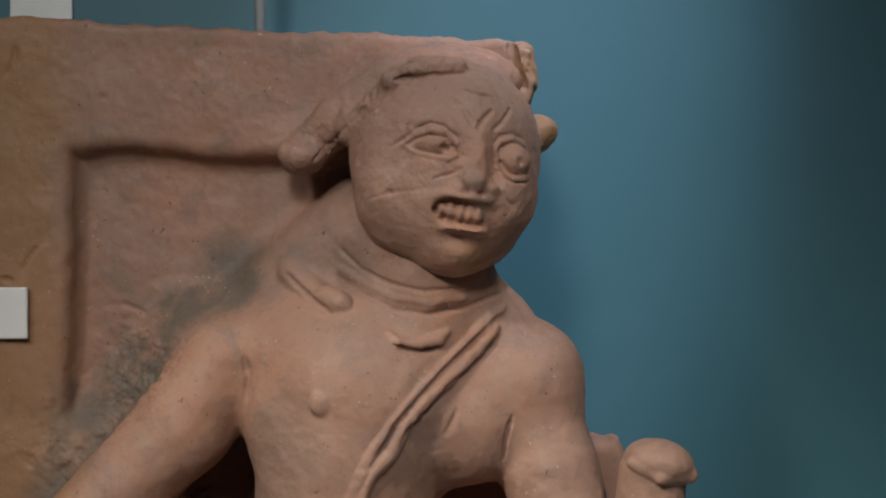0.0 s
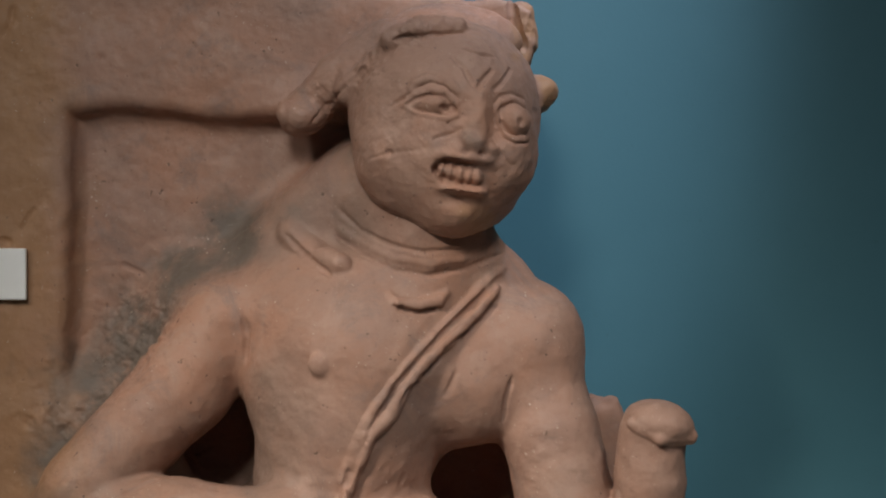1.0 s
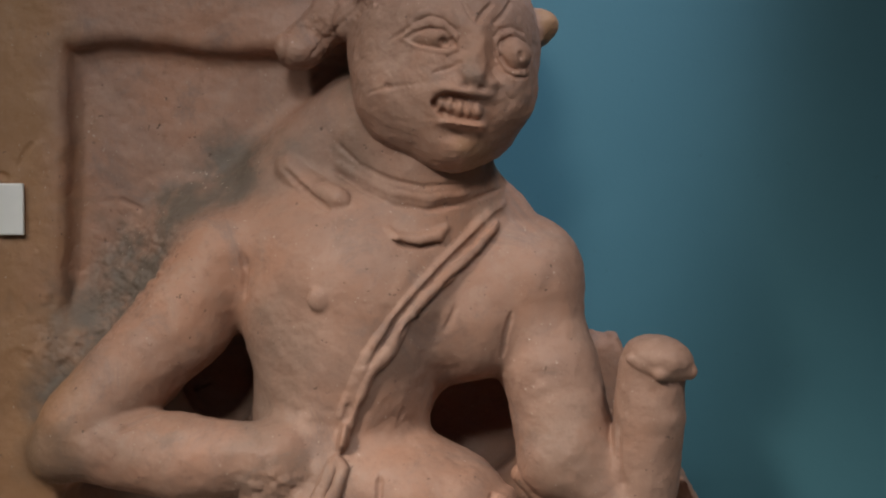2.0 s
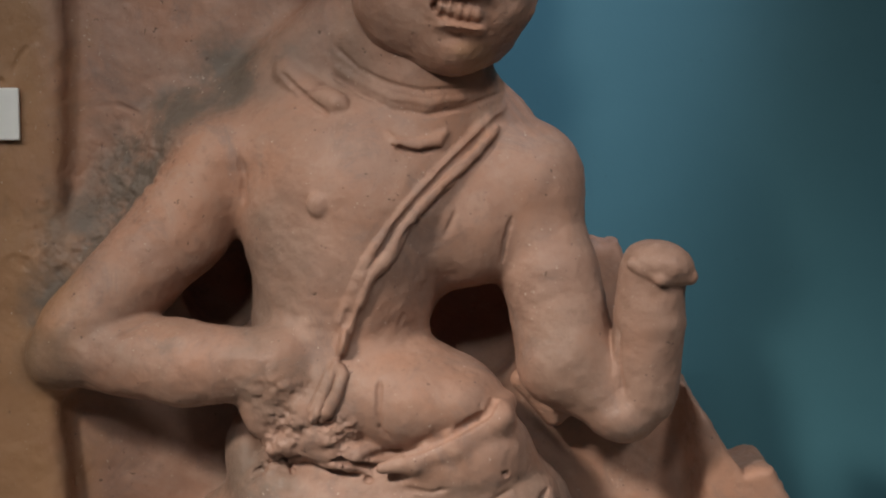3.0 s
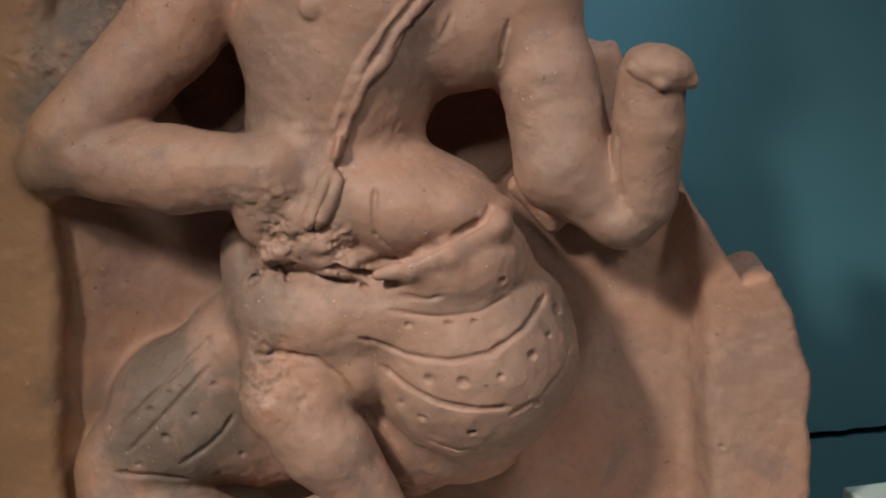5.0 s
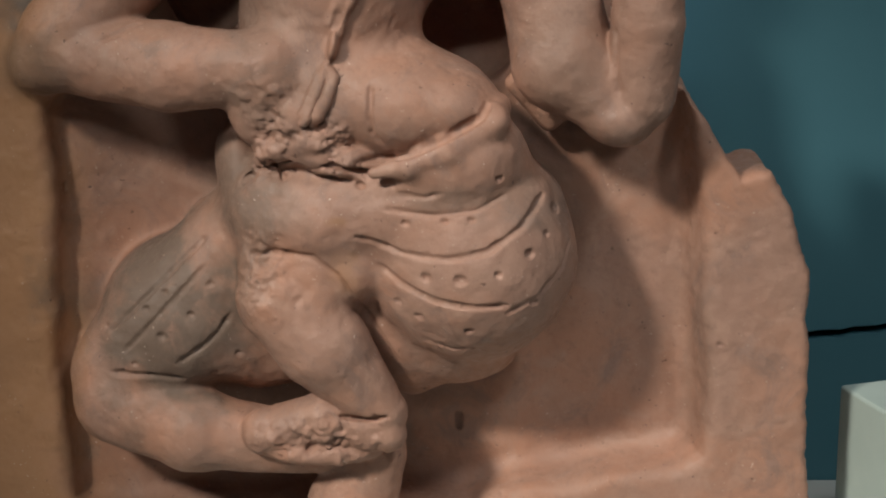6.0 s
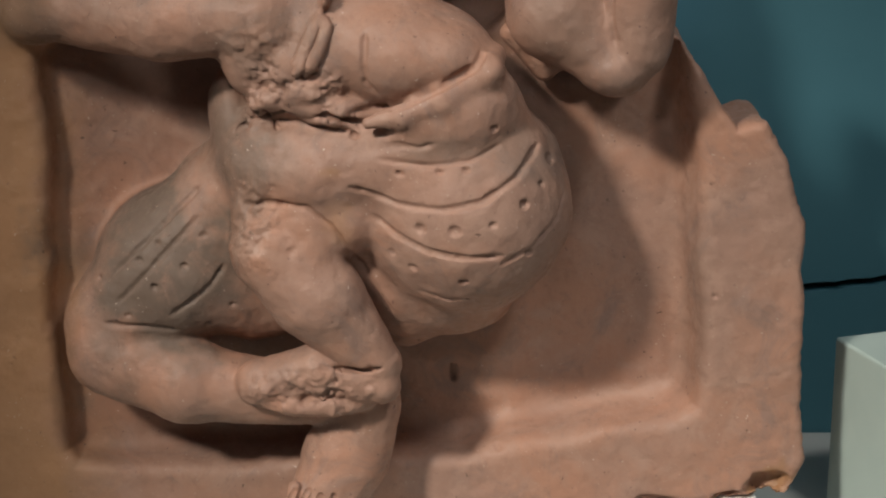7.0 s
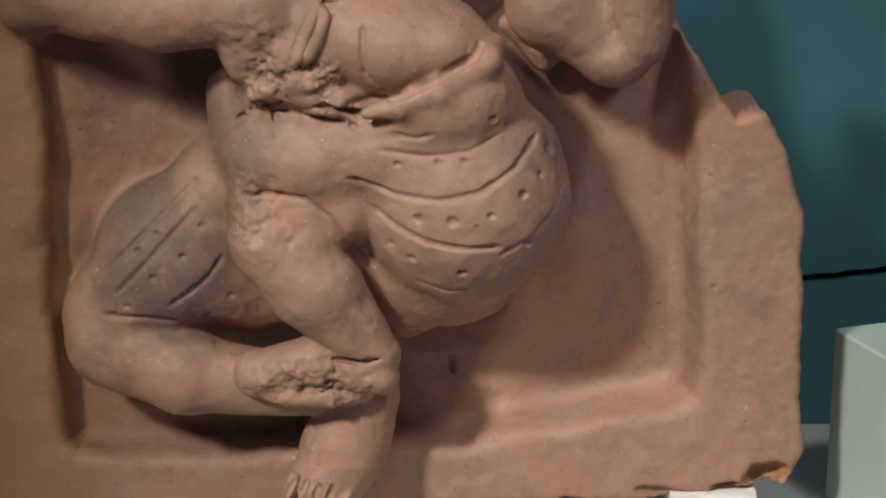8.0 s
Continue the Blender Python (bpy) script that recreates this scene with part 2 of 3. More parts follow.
        for axis in range(3):
            u, v = (axis + 1) % 3, (axis + 2) % 3
            lead = [slice(None)] * 3
            lag = [slice(None)] * 3
            lead[axis], lag[axis] = slice(1, None), slice(None, -1)
            change = s[tuple(lead)].astype(np.int8) - s[tuple(lag)]
            e = np.stack(np.nonzero(change), 1)
            sign = change[tuple(e.T)]
            ids = []
            for du, dv in ((1, 1), (0, 1), (0, 0), (1, 0)):
                g = e.copy()
                g[:, u] -= du
                g[:, v] -= dv
                ids.append(number[tuple(g.T)])
            q = np.stack(ids, 1)
            q[sign > 0] = q[sign > 0][:, ::-1]
            quads.append(q)
        spots = (self.low + spots * self.cell).astype(np.float32)
        amount, scale = self.ripple
        shift = amount * lattice(spots, scale, 5, 5, 0.56)
        for c, r, rough, flat in self.breaks:
            near = np.nonzero(np.abs(spots - c).max(1) < 1.4 * r)[0]
            p = spots[near]
            away = np.linalg.norm((p - c) / np.array((1, 1, flat)), axis=1) / r + 0.35 * lattice(p, 0.012, 11, 2)
            mask = np.clip(1.6 - 1.6 * away, 0, 1)
            shift[near] += mask * rough * (0.9 * lattice(p, 0.009, 23, 4, 0.7) - 0.25)
        return spots + grad * shift[:, None], np.concatenate(quads)


relief = Clay((-0.332, -0.128, 0.979), (0.28, 0.094, 1.712), 0.00125)
OUTLINE = [(-0.3124, 1.7025), (-0.2285, 1.6987), (-0.1217, 1.6934), (-0.0302, 1.6888), (0.0480, 1.6873), (0.0636, 1.6804), (0.0659, 1.6552), (0.0480, 1.6133), (0.0270, 1.5523), (0.0339, 1.5065), (0.0689, 1.4684), (0.0956, 1.4265), (0.1030, 1.4113), (0.1228, 1.4098), (0.1421, 1.3776), (0.1631, 1.3334), (0.1860, 1.2899), (0.2090, 1.2575), (0.2185, 1.2602), (0.2266, 1.2590), (0.2442, 1.2338), (0.2558, 1.1892), (0.2573, 1.1669), (0.2568, 1.1018), (0.2636, 1.0177), (0.2569, 0.9927), (0.1970, 0.9889), (0.1372, 0.9807), (-0.0630, 0.9771), (-0.3185, 0.9771)]
RECESS = [(-0.2483, 1.6087), (-0.1141, 1.6087), (0.0842, 1.6087), (0.1537, 1.4796), (0.1643, 1.3734), (0.1752, 1.2919), (0.1861, 1.2188), (0.1898, 1.0774), (0.1857, 1.0586), (0.1711, 1.0490), (0.1278, 1.0422), (0.0251, 1.0217), (-0.0621, 1.0177), (-0.2462, 1.0192), (-0.2547, 1.0278), (-0.2592, 1.1220)]
xs, ys, zs = relief.axes
edge = polygon_distance(xs, zs, OUTLINE)
jag = np.stack(np.meshgrid(xs, [0.3], zs, indexing="ij"), -1).reshape(-1, 3)
edge += (0.0022 * lattice(jag, 0.02, 3, 4, 0.6)).reshape(edge.shape)
sunk = polygon_distance(xs, zs, RECESS)
sunk += (0.0035 * lattice(jag, 0.07, 4, 4, 0.5)).reshape(edge.shape)
depth = ys[None, :, None]
draft = (0.17 + 0.05 * np.clip((xs + 0.05) / 0.15, 0, 1))[:, None, None]
relief.field = blend_max(edge[:, None, :], np.abs(depth - 0.043) - 0.043, 0.007)
bed = 0.018 + np.maximum(0.023 * np.clip((xs + 0.14) / 0.22, 0, 1)[:, None] ** 1.5, 0.020 * np.clip((1.44 - zs) / 0.12, 0, 1)[None, :] * np.clip((xs + 0.265) / 0.09, 0.25, 1)[:, None])[:, None, :]  # the sunk ground is shallow in its upper corner
hollow = blend_max(sunk[:, None, :] + draft * depth, depth - bed, 0.012)
relief.field = blend_max(relief.field, -hollow, 0.010).astype(np.float32)
del hollow
# deep hollows behind the arms
relief.lump((-0.1500, 0.0440, 1.3900), (0.0300, 0.0330, 0.0420), 0.0070, 0, 0, cut=True)
relief.lump((0.0231, 0.0460, 1.3600), (0.0426, 0.0300, 0.0504), 0.0080, 30, 0, cut=True)
# torso, neck and shoulders
relief.lump((-0.0424, 0.0050, 1.4536), (0.0984, 0.0600, 0.0751), 0.0112, 0, 0)
relief.lump((-0.0518, 0.0050, 1.4803), (0.1014, 0.0500, 0.0451), 0.0224, 0, 0)
relief.limb((-0.0516, -0.0050, 1.4467), (-0.0670, -0.0050, 1.3631), 0.0708, 0.0588, 0.0187)
relief.lump((0.0200, -0.0120, 1.4284), (0.0370, 0.0400, 0.0415), 0.0150, 0, 0)
relief.lump((-0.0810, -0.0180, 1.4290), (0.0442, 0.0360, 0.0442), 0.0150, 0, 0)
relief.limb((-0.0110, -0.0100, 1.5447), (-0.0130, -0.0030, 1.5047), 0.0464, 0.0485, 0.0112)
relief.limb((-0.0535, 0.0100, 1.5485), (-0.1003, 0.0180, 1.5176), 0.0415, 0.0342, 0.0150)
relief.limb((0.0290, -0.0020, 1.5190), (0.0455, -0.0020, 1.5040), 0.0085, 0.0075, 0.0050)
# belly and hips
relief.lump((-0.0190, -0.0230, 1.3167), (0.0631, 0.0620, 0.0382), 0.0150, 14, 0)
relief.lump((-0.0644, -0.0200, 1.3231), (0.0405, 0.0520, 0.0405), 0.0112, 0, 0)
relief.lump((0.0129, -0.0320, 1.3168), (0.0306, 0.0460, 0.0226), 0.0093, 18, 0)
relief.lump((-0.0126, -0.0150, 1.2491), (0.0923, 0.0620, 0.0443), 0.0112, 0, 0)
relief.lump((0.0248, -0.0200, 1.2114), (0.0706, 0.0700, 0.0728), 0.0131, 18, 0)
relief.lump((0.0021, 0.0050, 1.1551), (0.0601, 0.0500, 0.0394), 0.0093, 10, 0)
relief.lump((-0.0712, -0.0250, 1.2419), (0.0439, 0.0500, 0.0403), 0.0112, 0, 0)
relief.lump((-0.0534, -0.0260, 1.2077), (0.0256, 0.0420, 0.0293), 0.0112, 0, 0)
relief.limb((-0.0138, 0.0150, 1.1180), (0.0260, 0.0170, 1.1330), 0.0180, 0.0150, 0.0080)
relief.limb((0.0560, 0.0160, 1.3200), (0.0790, 0.0200, 1.2940), 0.0080, 0.0080, 0.0120)
# arm bent to the waist, with the mass behind it
relief.limb((-0.1422, -0.0020, 1.4693), (-0.1710, -0.0100, 1.4253), 0.0336, 0.0312, 0.0097)
relief.limb((-0.1709, -0.0100, 1.4283), (-0.2355, -0.0160, 1.3572), 0.0312, 0.0310, 0.0082)
relief.limb((-0.2413, -0.0170, 1.3477), (-0.1659, -0.0390, 1.3400), 0.0273, 0.0291, 0.0034)
relief.limb((-0.1659, -0.0390, 1.3400), (-0.1049, -0.0520, 1.3419), 0.0291, 0.0215, 0.0045)
relief.limb((-0.1256, 0.0240, 1.5025), (-0.1646, 0.0260, 1.4793), 0.0229, 0.0321, 0.0150)
relief.limb((-0.1646, 0.0260, 1.4793), (-0.2437, 0.0300, 1.4052), 0.0321, 0.0253, 0.0150)
relief.limb((-0.2429, 0.0260, 1.4056), (-0.2588, 0.0240, 1.3590), 0.0267, 0.0252, 0.0150)
relief.lump((-0.2552, 0.0050, 1.3386), (0.0218, 0.0400, 0.0233), 0.0112, 0, 0)
# broken hand on the hip
relief.lump((-0.1010, -0.0440, 1.3330), (0.0300, 0.0270, 0.0340), 0.0120, 10, 0)
relief.lump((-0.1073, -0.0440, 1.3383), (0.0238, 0.0240, 0.0231), 0.0075, 0, 0)
relief.lump((-0.1103, -0.0420, 1.3107), (0.0180, 0.0220, 0.0217), 0.0075, 0, 0)
relief.lump((-0.0846, -0.0560, 1.3116), (0.0214, 0.0190, 0.0143), 0.0067, 0, 0)
relief.lump((-0.0969, -0.0480, 1.2918), (0.0187, 0.0200, 0.0101), 0.0060, -20, 0)
relief.lump((-0.0736, -0.0580, 1.2986), (0.0235, 0.0180, 0.0093), 0.0052, -10, 0)
relief.lump((-0.0580, -0.0620, 1.3115), (0.0135, 0.0120, 0.0106), 0.0045, 0, 0)
relief.lump((-0.1272, 0.0020, 1.2689), (0.0165, 0.0360, 0.0337), 0.0112, 0, 0)
# raised arm and fist
relief.limb((0.0269, -0.0050, 1.5029), (0.0631, -0.0020, 1.4647), 0.0194, 0.0246, 0.0187)
relief.lump((0.0609, -0.0040, 1.4561), (0.0291, 0.0380, 0.0306), 0.0224, 0, 0)
relief.limb((0.0639, -0.0040, 1.4542), (0.0733, -0.0160, 1.3949), 0.0283, 0.0317, 0.0150)
relief.limb((0.0740, -0.0160, 1.3949), (0.0850, -0.0240, 1.3412), 0.0316, 0.0330, 0.0050)
relief.limb((0.0850, -0.0240, 1.3412), (0.1220, -0.0300, 1.3100), 0.0328, 0.0235, 0.0050)
relief.limb((0.1325, -0.0340, 1.3210), (0.1370, -0.0440, 1.3686), 0.0238, 0.0231, 0.0037)
relief.limb((0.1370, -0.0440, 1.3686), (0.1378, -0.0460, 1.3990), 0.0231, 0.0216, 0.0006)
relief.lump((0.1190, -0.0300, 1.3050), (0.0220, 0.0270, 0.0180), 0.0060, 0, 0)
relief.lump((0.1420, -0.0470, 1.4068), (0.0228, 0.0275, 0.0150), 0.0018, 13, 0)
relief.limb((0.1225, -0.0620, 1.4075), (0.1400, -0.0705, 1.3990), 0.0030, 0.0036, 0.0020)
relief.limb((0.1400, -0.0705, 1.3990), (0.1600, -0.0580, 1.3990), 0.0036, 0.0045, 0.0020)
relief.limb((0.0871, 0.0260, 1.3192), (0.1340, 0.0260, 1.3113), 0.0267, 0.0191, 0.0075)
# kneeling legs
relief.limb((-0.1290, 0.0060, 1.2080), (-0.2160, 0.0020, 1.1240), 0.0440, 0.0330, 0.0140)
relief.lump((-0.1700, 0.0000, 1.1650), (0.0760, 0.0400, 0.0440), 0.0140, -43, 0)
relief.limb((-0.1120, 0.0020, 1.2050), (-0.1270, 0.0040, 1.1480), 0.0380, 0.0300, 0.0140)
relief.limb((-0.1400, 0.0020, 1.1700), (-0.1040, 0.0020, 1.1430), 0.0330, 0.0280, 0.0120)
relief.limb((-0.0500, -0.0160, 1.1900), (-0.0140, -0.0060, 1.1330), 0.0270, 0.0200, 0.0080)
relief.limb((-0.1761, 0.0150, 1.1654), (-0.1854, 0.0100, 1.1181), 0.0492, 0.0339, 0.0112)
relief.limb((-0.2143, -0.0080, 1.1060), (-0.1632, -0.0220, 1.0883), 0.0312, 0.0286, 0.0082)
relief.limb((-0.1632, -0.0220, 1.0883), (-0.0636, -0.0260, 1.0768), 0.0279, 0.0176, 0.0056)
relief.limb((-0.1625, -0.0040, 1.1549), (-0.1223, 0.0080, 1.1347), 0.0335, 0.0241, 0.0112)
relief.lump((-0.1013, -0.0260, 1.2443), (0.0337, 0.0400, 0.0384), 0.0131, 0, 0)
relief.limb((-0.1040, -0.0340, 1.2330), (-0.1006, -0.0460, 1.1906), 0.0240, 0.0281, 0.0045)
relief.limb((-0.1006, -0.0460, 1.1906), (-0.0717, -0.0520, 1.1576), 0.0281, 0.0293, 0.0052)
relief.limb((-0.0717, -0.0520, 1.1576), (-0.0337, -0.0500, 1.1116), 0.0293, 0.0172, 0.0045)
relief.limb((-0.0779, -0.0480, 1.2138), (-0.0767, -0.0520, 1.1769), 0.0215, 0.0222, 0.0052)
# broken stump over the shin and the foot below
relief.limb((-0.1129, -0.0460, 1.0968), (-0.0728, -0.0540, 1.1074), 0.0160, 0.0178, 0.0022)
relief.limb((-0.0728, -0.0540, 1.1074), (-0.0312, -0.0540, 1.0972), 0.0164, 0.0129, 0.0030)
relief.lump((-0.0738, -0.0460, 1.0845), (0.0396, 0.0220, 0.0101), 0.0030, 0, 0)
relief.limb((-0.0447, -0.0200, 1.0702), (-0.0561, -0.0240, 1.0345), 0.0265, 0.0293, 0.0045)
relief.limb((-0.0561, -0.0240, 1.0345), (-0.0715, -0.0360, 1.0072), 0.0286, 0.0239, 0.0052)
relief.limb((-0.0903, -0.0500, 1.0219), (-0.0931, -0.0560, 1.0138), 0.0047, 0.0043, 0.0011)
relief.limb((-0.0812, -0.0500, 1.0185), (-0.0841, -0.0560, 1.0104), 0.0047, 0.0043, 0.0011)
relief.limb((-0.0721, -0.0500, 1.0159), (-0.0750, -0.0560, 1.0079), 0.0047, 0.0043, 0.0011)
relief.limb((-0.0626, -0.0500, 1.0142), (-0.0655, -0.0560, 1.0061), 0.0047, 0.0043, 0.0011)
relief.limb((-0.0539, -0.0500, 1.0133), (-0.0568, -0.0560, 1.0052), 0.0047, 0.0043, 0.0011)
# sash knotted under the belly
relief.limb((-0.0368, -0.0770, 1.2784), (-0.0154, -0.0790, 1.2833), 0.0038, 0.0069, 0.0022)
relief.limb((-0.0154, -0.0790, 1.2833), (0.0094, -0.0760, 1.2934), 0.0069, 0.0094, 0.0030)
relief.limb((0.0094, -0.0760, 1.2934), (0.0375, -0.0630, 1.3088), 0.0094, 0.0099, 0.0030)
relief.limb((0.0375, -0.0680, 1.3088), (0.0444, -0.0380, 1.3141), 0.0095, 0.0062, 0.0075)
relief.lump((0.0283, -0.0380, 1.2829), (0.0308, 0.0360, 0.0181), 0.0150, -25, 0)
relief.lump((0.0210, -0.0360, 1.2723), (0.0399, 0.0380, 0.0131), 0.0150, -14, 0)
relief.lump((0.0080, -0.0470, 1.2760), (0.0460, 0.0340, 0.0190), 0.0120, -16, 0)
relief.lump((-0.0640, -0.0330, 1.2860), (0.0420, 0.0400, 0.0130), 0.0080, 6, 0)
relief.weather(0.0014, 0.035)
# chest cord, collar, folds and punched dots
relief.ridge([(0.0420, 1.5052), (0.0265, 1.4936), (0.0084, 1.4748), (-0.0134, 1.4537), (-0.0316, 1.4318), (-0.0462, 1.4099), (-0.0579, 1.3842), (-0.0646, 1.3659)], 0.0037, 0.0022, 0.0014)
relief.ridge([(0.0370, 1.4940), (0.0245, 1.4778), (0.0083, 1.4634), (-0.0097, 1.4472), (-0.0234, 1.4298), (-0.0313, 1.4146), (-0.0458, 1.4001), (-0.0539, 1.3783), (-0.0597, 1.3564)], 0.0041, 0.0046, 0.0011)
relief.groove([(0.0417, 1.5012), (0.0263, 1.4868), (0.0083, 1.4703), (-0.0115, 1.4508), (-0.0277, 1.4320), (-0.0393, 1.4132), (-0.0516, 1.3892), (-0.0604, 1.3673)], 0.0021, 0.0015, 0.0011)
relief.groove([(0.0371, 1.4850), (0.0263, 1.4717), (0.0083, 1.4573), (-0.0061, 1.4436), (-0.0198, 1.4277), (-0.0256, 1.4175)], 0.0021, 0.0015, 0.0011)
relief.lump((-0.0612, -0.0660, 1.3580), (0.0048, 0.0100, 0.0100), 0.0015, 10, 0)
relief.ridge([(-0.0640, 1.3487), (-0.0674, 1.3415), (-0.0733, 1.3270), (-0.0806, 1.3106)], 0.0036, 0.0052, 0.0009)
relief.groove([(-0.0690, 1.3464), (-0.0712, 1.3360), (-0.0772, 1.3220), (-0.0844, 1.3090)], 0.0015, 0.0010, 0.0014)
relief.ridge([(-0.0655, 1.3459), (-0.0612, 1.3379), (-0.0650, 1.3251), (-0.0742, 1.3106)], 0.0034, 0.0050, 0.0009)
relief.ridge([(-0.1011, 1.5317), (-0.0900, 1.5207), (-0.0771, 1.5115)], 0.0082, 0.0025, 0.0030)
relief.ridge([(-0.0800, 1.5140), (-0.0697, 1.5110), (-0.0616, 1.5067)], 0.0084, 0.0075, 0.0016)
relief.groove([(-0.1020, 1.5282), (-0.0911, 1.5172), (-0.0801, 1.5081), (-0.0709, 1.5022)], 0.0021, 0.0021, 0.0011)
relief.ridge([(-0.0323, 1.4903), (-0.0268, 1.4848), (-0.0142, 1.4825), (-0.0015, 1.4855), (0.0040, 1.4903)], 0.0040, 0.0036, 0.0020)
relief.groove([(-0.0290, 1.4830), (-0.0200, 1.4795), (-0.0142, 1.4785), (0.0000, 1.4810)], 0.0018, 0.0026, 0.0009)
relief.groove([(-0.0660, 1.5447), (-0.0513, 1.5306), (-0.0328, 1.5218), (-0.0107, 1.5170), (0.0151, 1.5188)], 0.0016, 0.0015, 0.0011)
relief.groove([(-0.0691, 1.5271), (-0.0508, 1.5154), (-0.0289, 1.5052), (-0.0070, 1.5022), (0.0186, 1.5063), (0.0406, 1.5154)], 0.0016, 0.0015, 0.0011)
relief.ridge([(-0.0677, 1.5329), (-0.0508, 1.5220), (-0.0289, 1.5125), (-0.0070, 1.5095), (0.0186, 1.5132)], 0.0030, 0.0014, 0.0011)
relief.lump((-0.0757, relief.front(-0.0757, 1.4459) + 0.0010, 1.4459), (0.0088, 0.0038, 0.0085), 0.0008)
relief.groove([(-0.1291, 1.4740), (-0.1261, 1.4610), (-0.1276, 1.4442)], 0.0021, 0.0021, 0.0011)
relief.groove([(0.0468, 1.4349), (0.0431, 1.4219), (0.0405, 1.4070)], 0.0019, 0.0022, 0.0009)
relief.groove([(-0.2075, 1.3592), (-0.1919, 1.3660), (-0.1769, 1.3727), (-0.1621, 1.3772)], 0.0021, 0.0021, 0.0011)
relief.groove([(0.1156, 1.3666), (0.1162, 1.3366), (0.1190, 1.3215)], 0.0021, 0.0015, 0.0011)
relief.groove([(-0.0374, 1.3355), (-0.0387, 1.3174), (-0.0370, 1.3046), (-0.0299, 1.2962)], 0.0021, 0.0021, 0.0011)
relief.groove([(0.0395, 1.3281), (0.0310, 1.3136), (0.0095, 1.3020), (-0.0120, 1.2918), (-0.0299, 1.2860), (-0.0479, 1.2838)], 0.0029, 0.0032, 0.0011)
relief.ridge([(-0.0767, 1.2791), (-0.0623, 1.2802), (-0.0480, 1.2753), (-0.0426, 1.2698)], 0.0034, 0.0030, 0.0011)
relief.groove([(-0.0677, 1.2827), (-0.0515, 1.2801), (-0.0408, 1.2772)], 0.0029, 0.0049, 0.0011)
relief.groove([(-0.0302, 1.2550), (0.0023, 1.2519), (0.0275, 1.2548), (0.0455, 1.2629)], 0.0016, 0.0015, 0.0011)
relief.groove([(-0.0484, 1.2364), (-0.0195, 1.2266), (0.0095, 1.2251), (0.0348, 1.2302), (0.0565, 1.2436), (0.0701, 1.2584)], 0.0021, 0.0023, 0.0011)
relief.groove([(-0.0350, 1.2155), (-0.0191, 1.2054), (0.0022, 1.1967), (0.0236, 1.1936), (0.0468, 1.1942)], 0.0021, 0.0023, 0.0011)
relief.groove([(0.0477, 1.1883), (0.0676, 1.1972), (0.0837, 1.2122), (0.0889, 1.2271)], 0.0016, 0.0015, 0.0011)
relief.groove([(-0.0053, 1.1650), (0.0130, 1.1588), (0.0277, 1.1602)], 0.0016, 0.0015, 0.0011)
relief.groove([(-0.0221, 1.2647), (-0.0045, 1.2632), (0.0062, 1.2660)], 0.0016, 0.0015, 0.0011)
relief.groove([(-0.0055, 1.2123), (-0.0041, 1.2123)], 0.0029, 0.0026, 0.0011)
relief.groove([(0.0165, 1.2118), (0.0179, 1.2118)], 0.0037, 0.0026, 0.0011)
relief.groove([(0.0407, 1.2153), (0.0421, 1.2153)], 0.0019, 0.0022, 0.0009)
relief.groove([(0.0612, 1.2266), (0.0626, 1.2266)], 0.0033, 0.0026, 0.0011)
relief.groove([(0.0714, 1.2368), (0.0728, 1.2367)], 0.0019, 0.0022, 0.0009)
relief.groove([(0.0786, 1.2494), (0.0801, 1.2494)], 0.0037, 0.0026, 0.0011)
relief.groove([(-0.0176, 1.2464), (-0.0162, 1.2464)], 0.0021, 0.0026, 0.0011)
relief.groove([(0.0071, 1.2481), (0.0085, 1.2481)], 0.0021, 0.0026, 0.0011)
relief.groove([(0.0240, 1.2490), (0.0254, 1.2490)], 0.0021, 0.0026, 0.0011)
relief.groove([(0.0412, 1.2741), (0.0426, 1.2741)], 0.0021, 0.0026, 0.0011)
relief.groove([(-0.0464, 1.2686), (-0.0450, 1.2686)], 0.0021, 0.0026, 0.0011)
relief.groove([(-0.0101, 1.1841), (-0.0086, 1.1841)], 0.0021, 0.0026, 0.0011)
relief.groove([(0.0222, 1.1756), (0.0236, 1.1756)], 0.0021, 0.0026, 0.0011)
relief.groove([(0.0640, 1.1933), (0.0654, 1.1933)], 0.0021, 0.0026, 0.0011)
relief.groove([(-0.0236, 1.1924), (-0.0221, 1.1924)], 0.0016, 0.0026, 0.0011)
# pleats and dots on the shaded thigh
relief.groove([(-0.1486, 1.2268), (-0.1763, 1.1996), (-0.1983, 1.1779), (-0.2145, 1.1613)], 0.0016, 0.0018, 0.0011)
relief.groove([(-0.1501, 1.2079), (-0.1718, 1.1846), (-0.1918, 1.1630), (-0.2059, 1.1491)], 0.0016, 0.0018, 0.0011)
relief.groove([(-0.1341, 1.1747), (-0.1433, 1.1617), (-0.1550, 1.1519), (-0.1706, 1.1409)], 0.0021, 0.0021, 0.0011)
relief.groove([(-0.2144, 1.1339), (-0.1895, 1.1329), (-0.1668, 1.1287)], 0.0021, 0.0021, 0.0011)
relief.groove([(-0.1906, 1.1788), (-0.1895, 1.1788)], 0.0019, 0.0022, 0.0009)
relief.groove([(-0.1776, 1.1901), (-0.1765, 1.1901)], 0.0019, 0.0022, 0.0009)
relief.groove([(-0.1601, 1.1758), (-0.1590, 1.1758)], 0.0019, 0.0022, 0.0009)
relief.groove([(-0.1801, 1.1617), (-0.1790, 1.1617)], 0.0019, 0.0022, 0.0009)
relief.groove([(-0.2188, 1.1632), (-0.2177, 1.1631)], 0.0019, 0.0022, 0.0009)
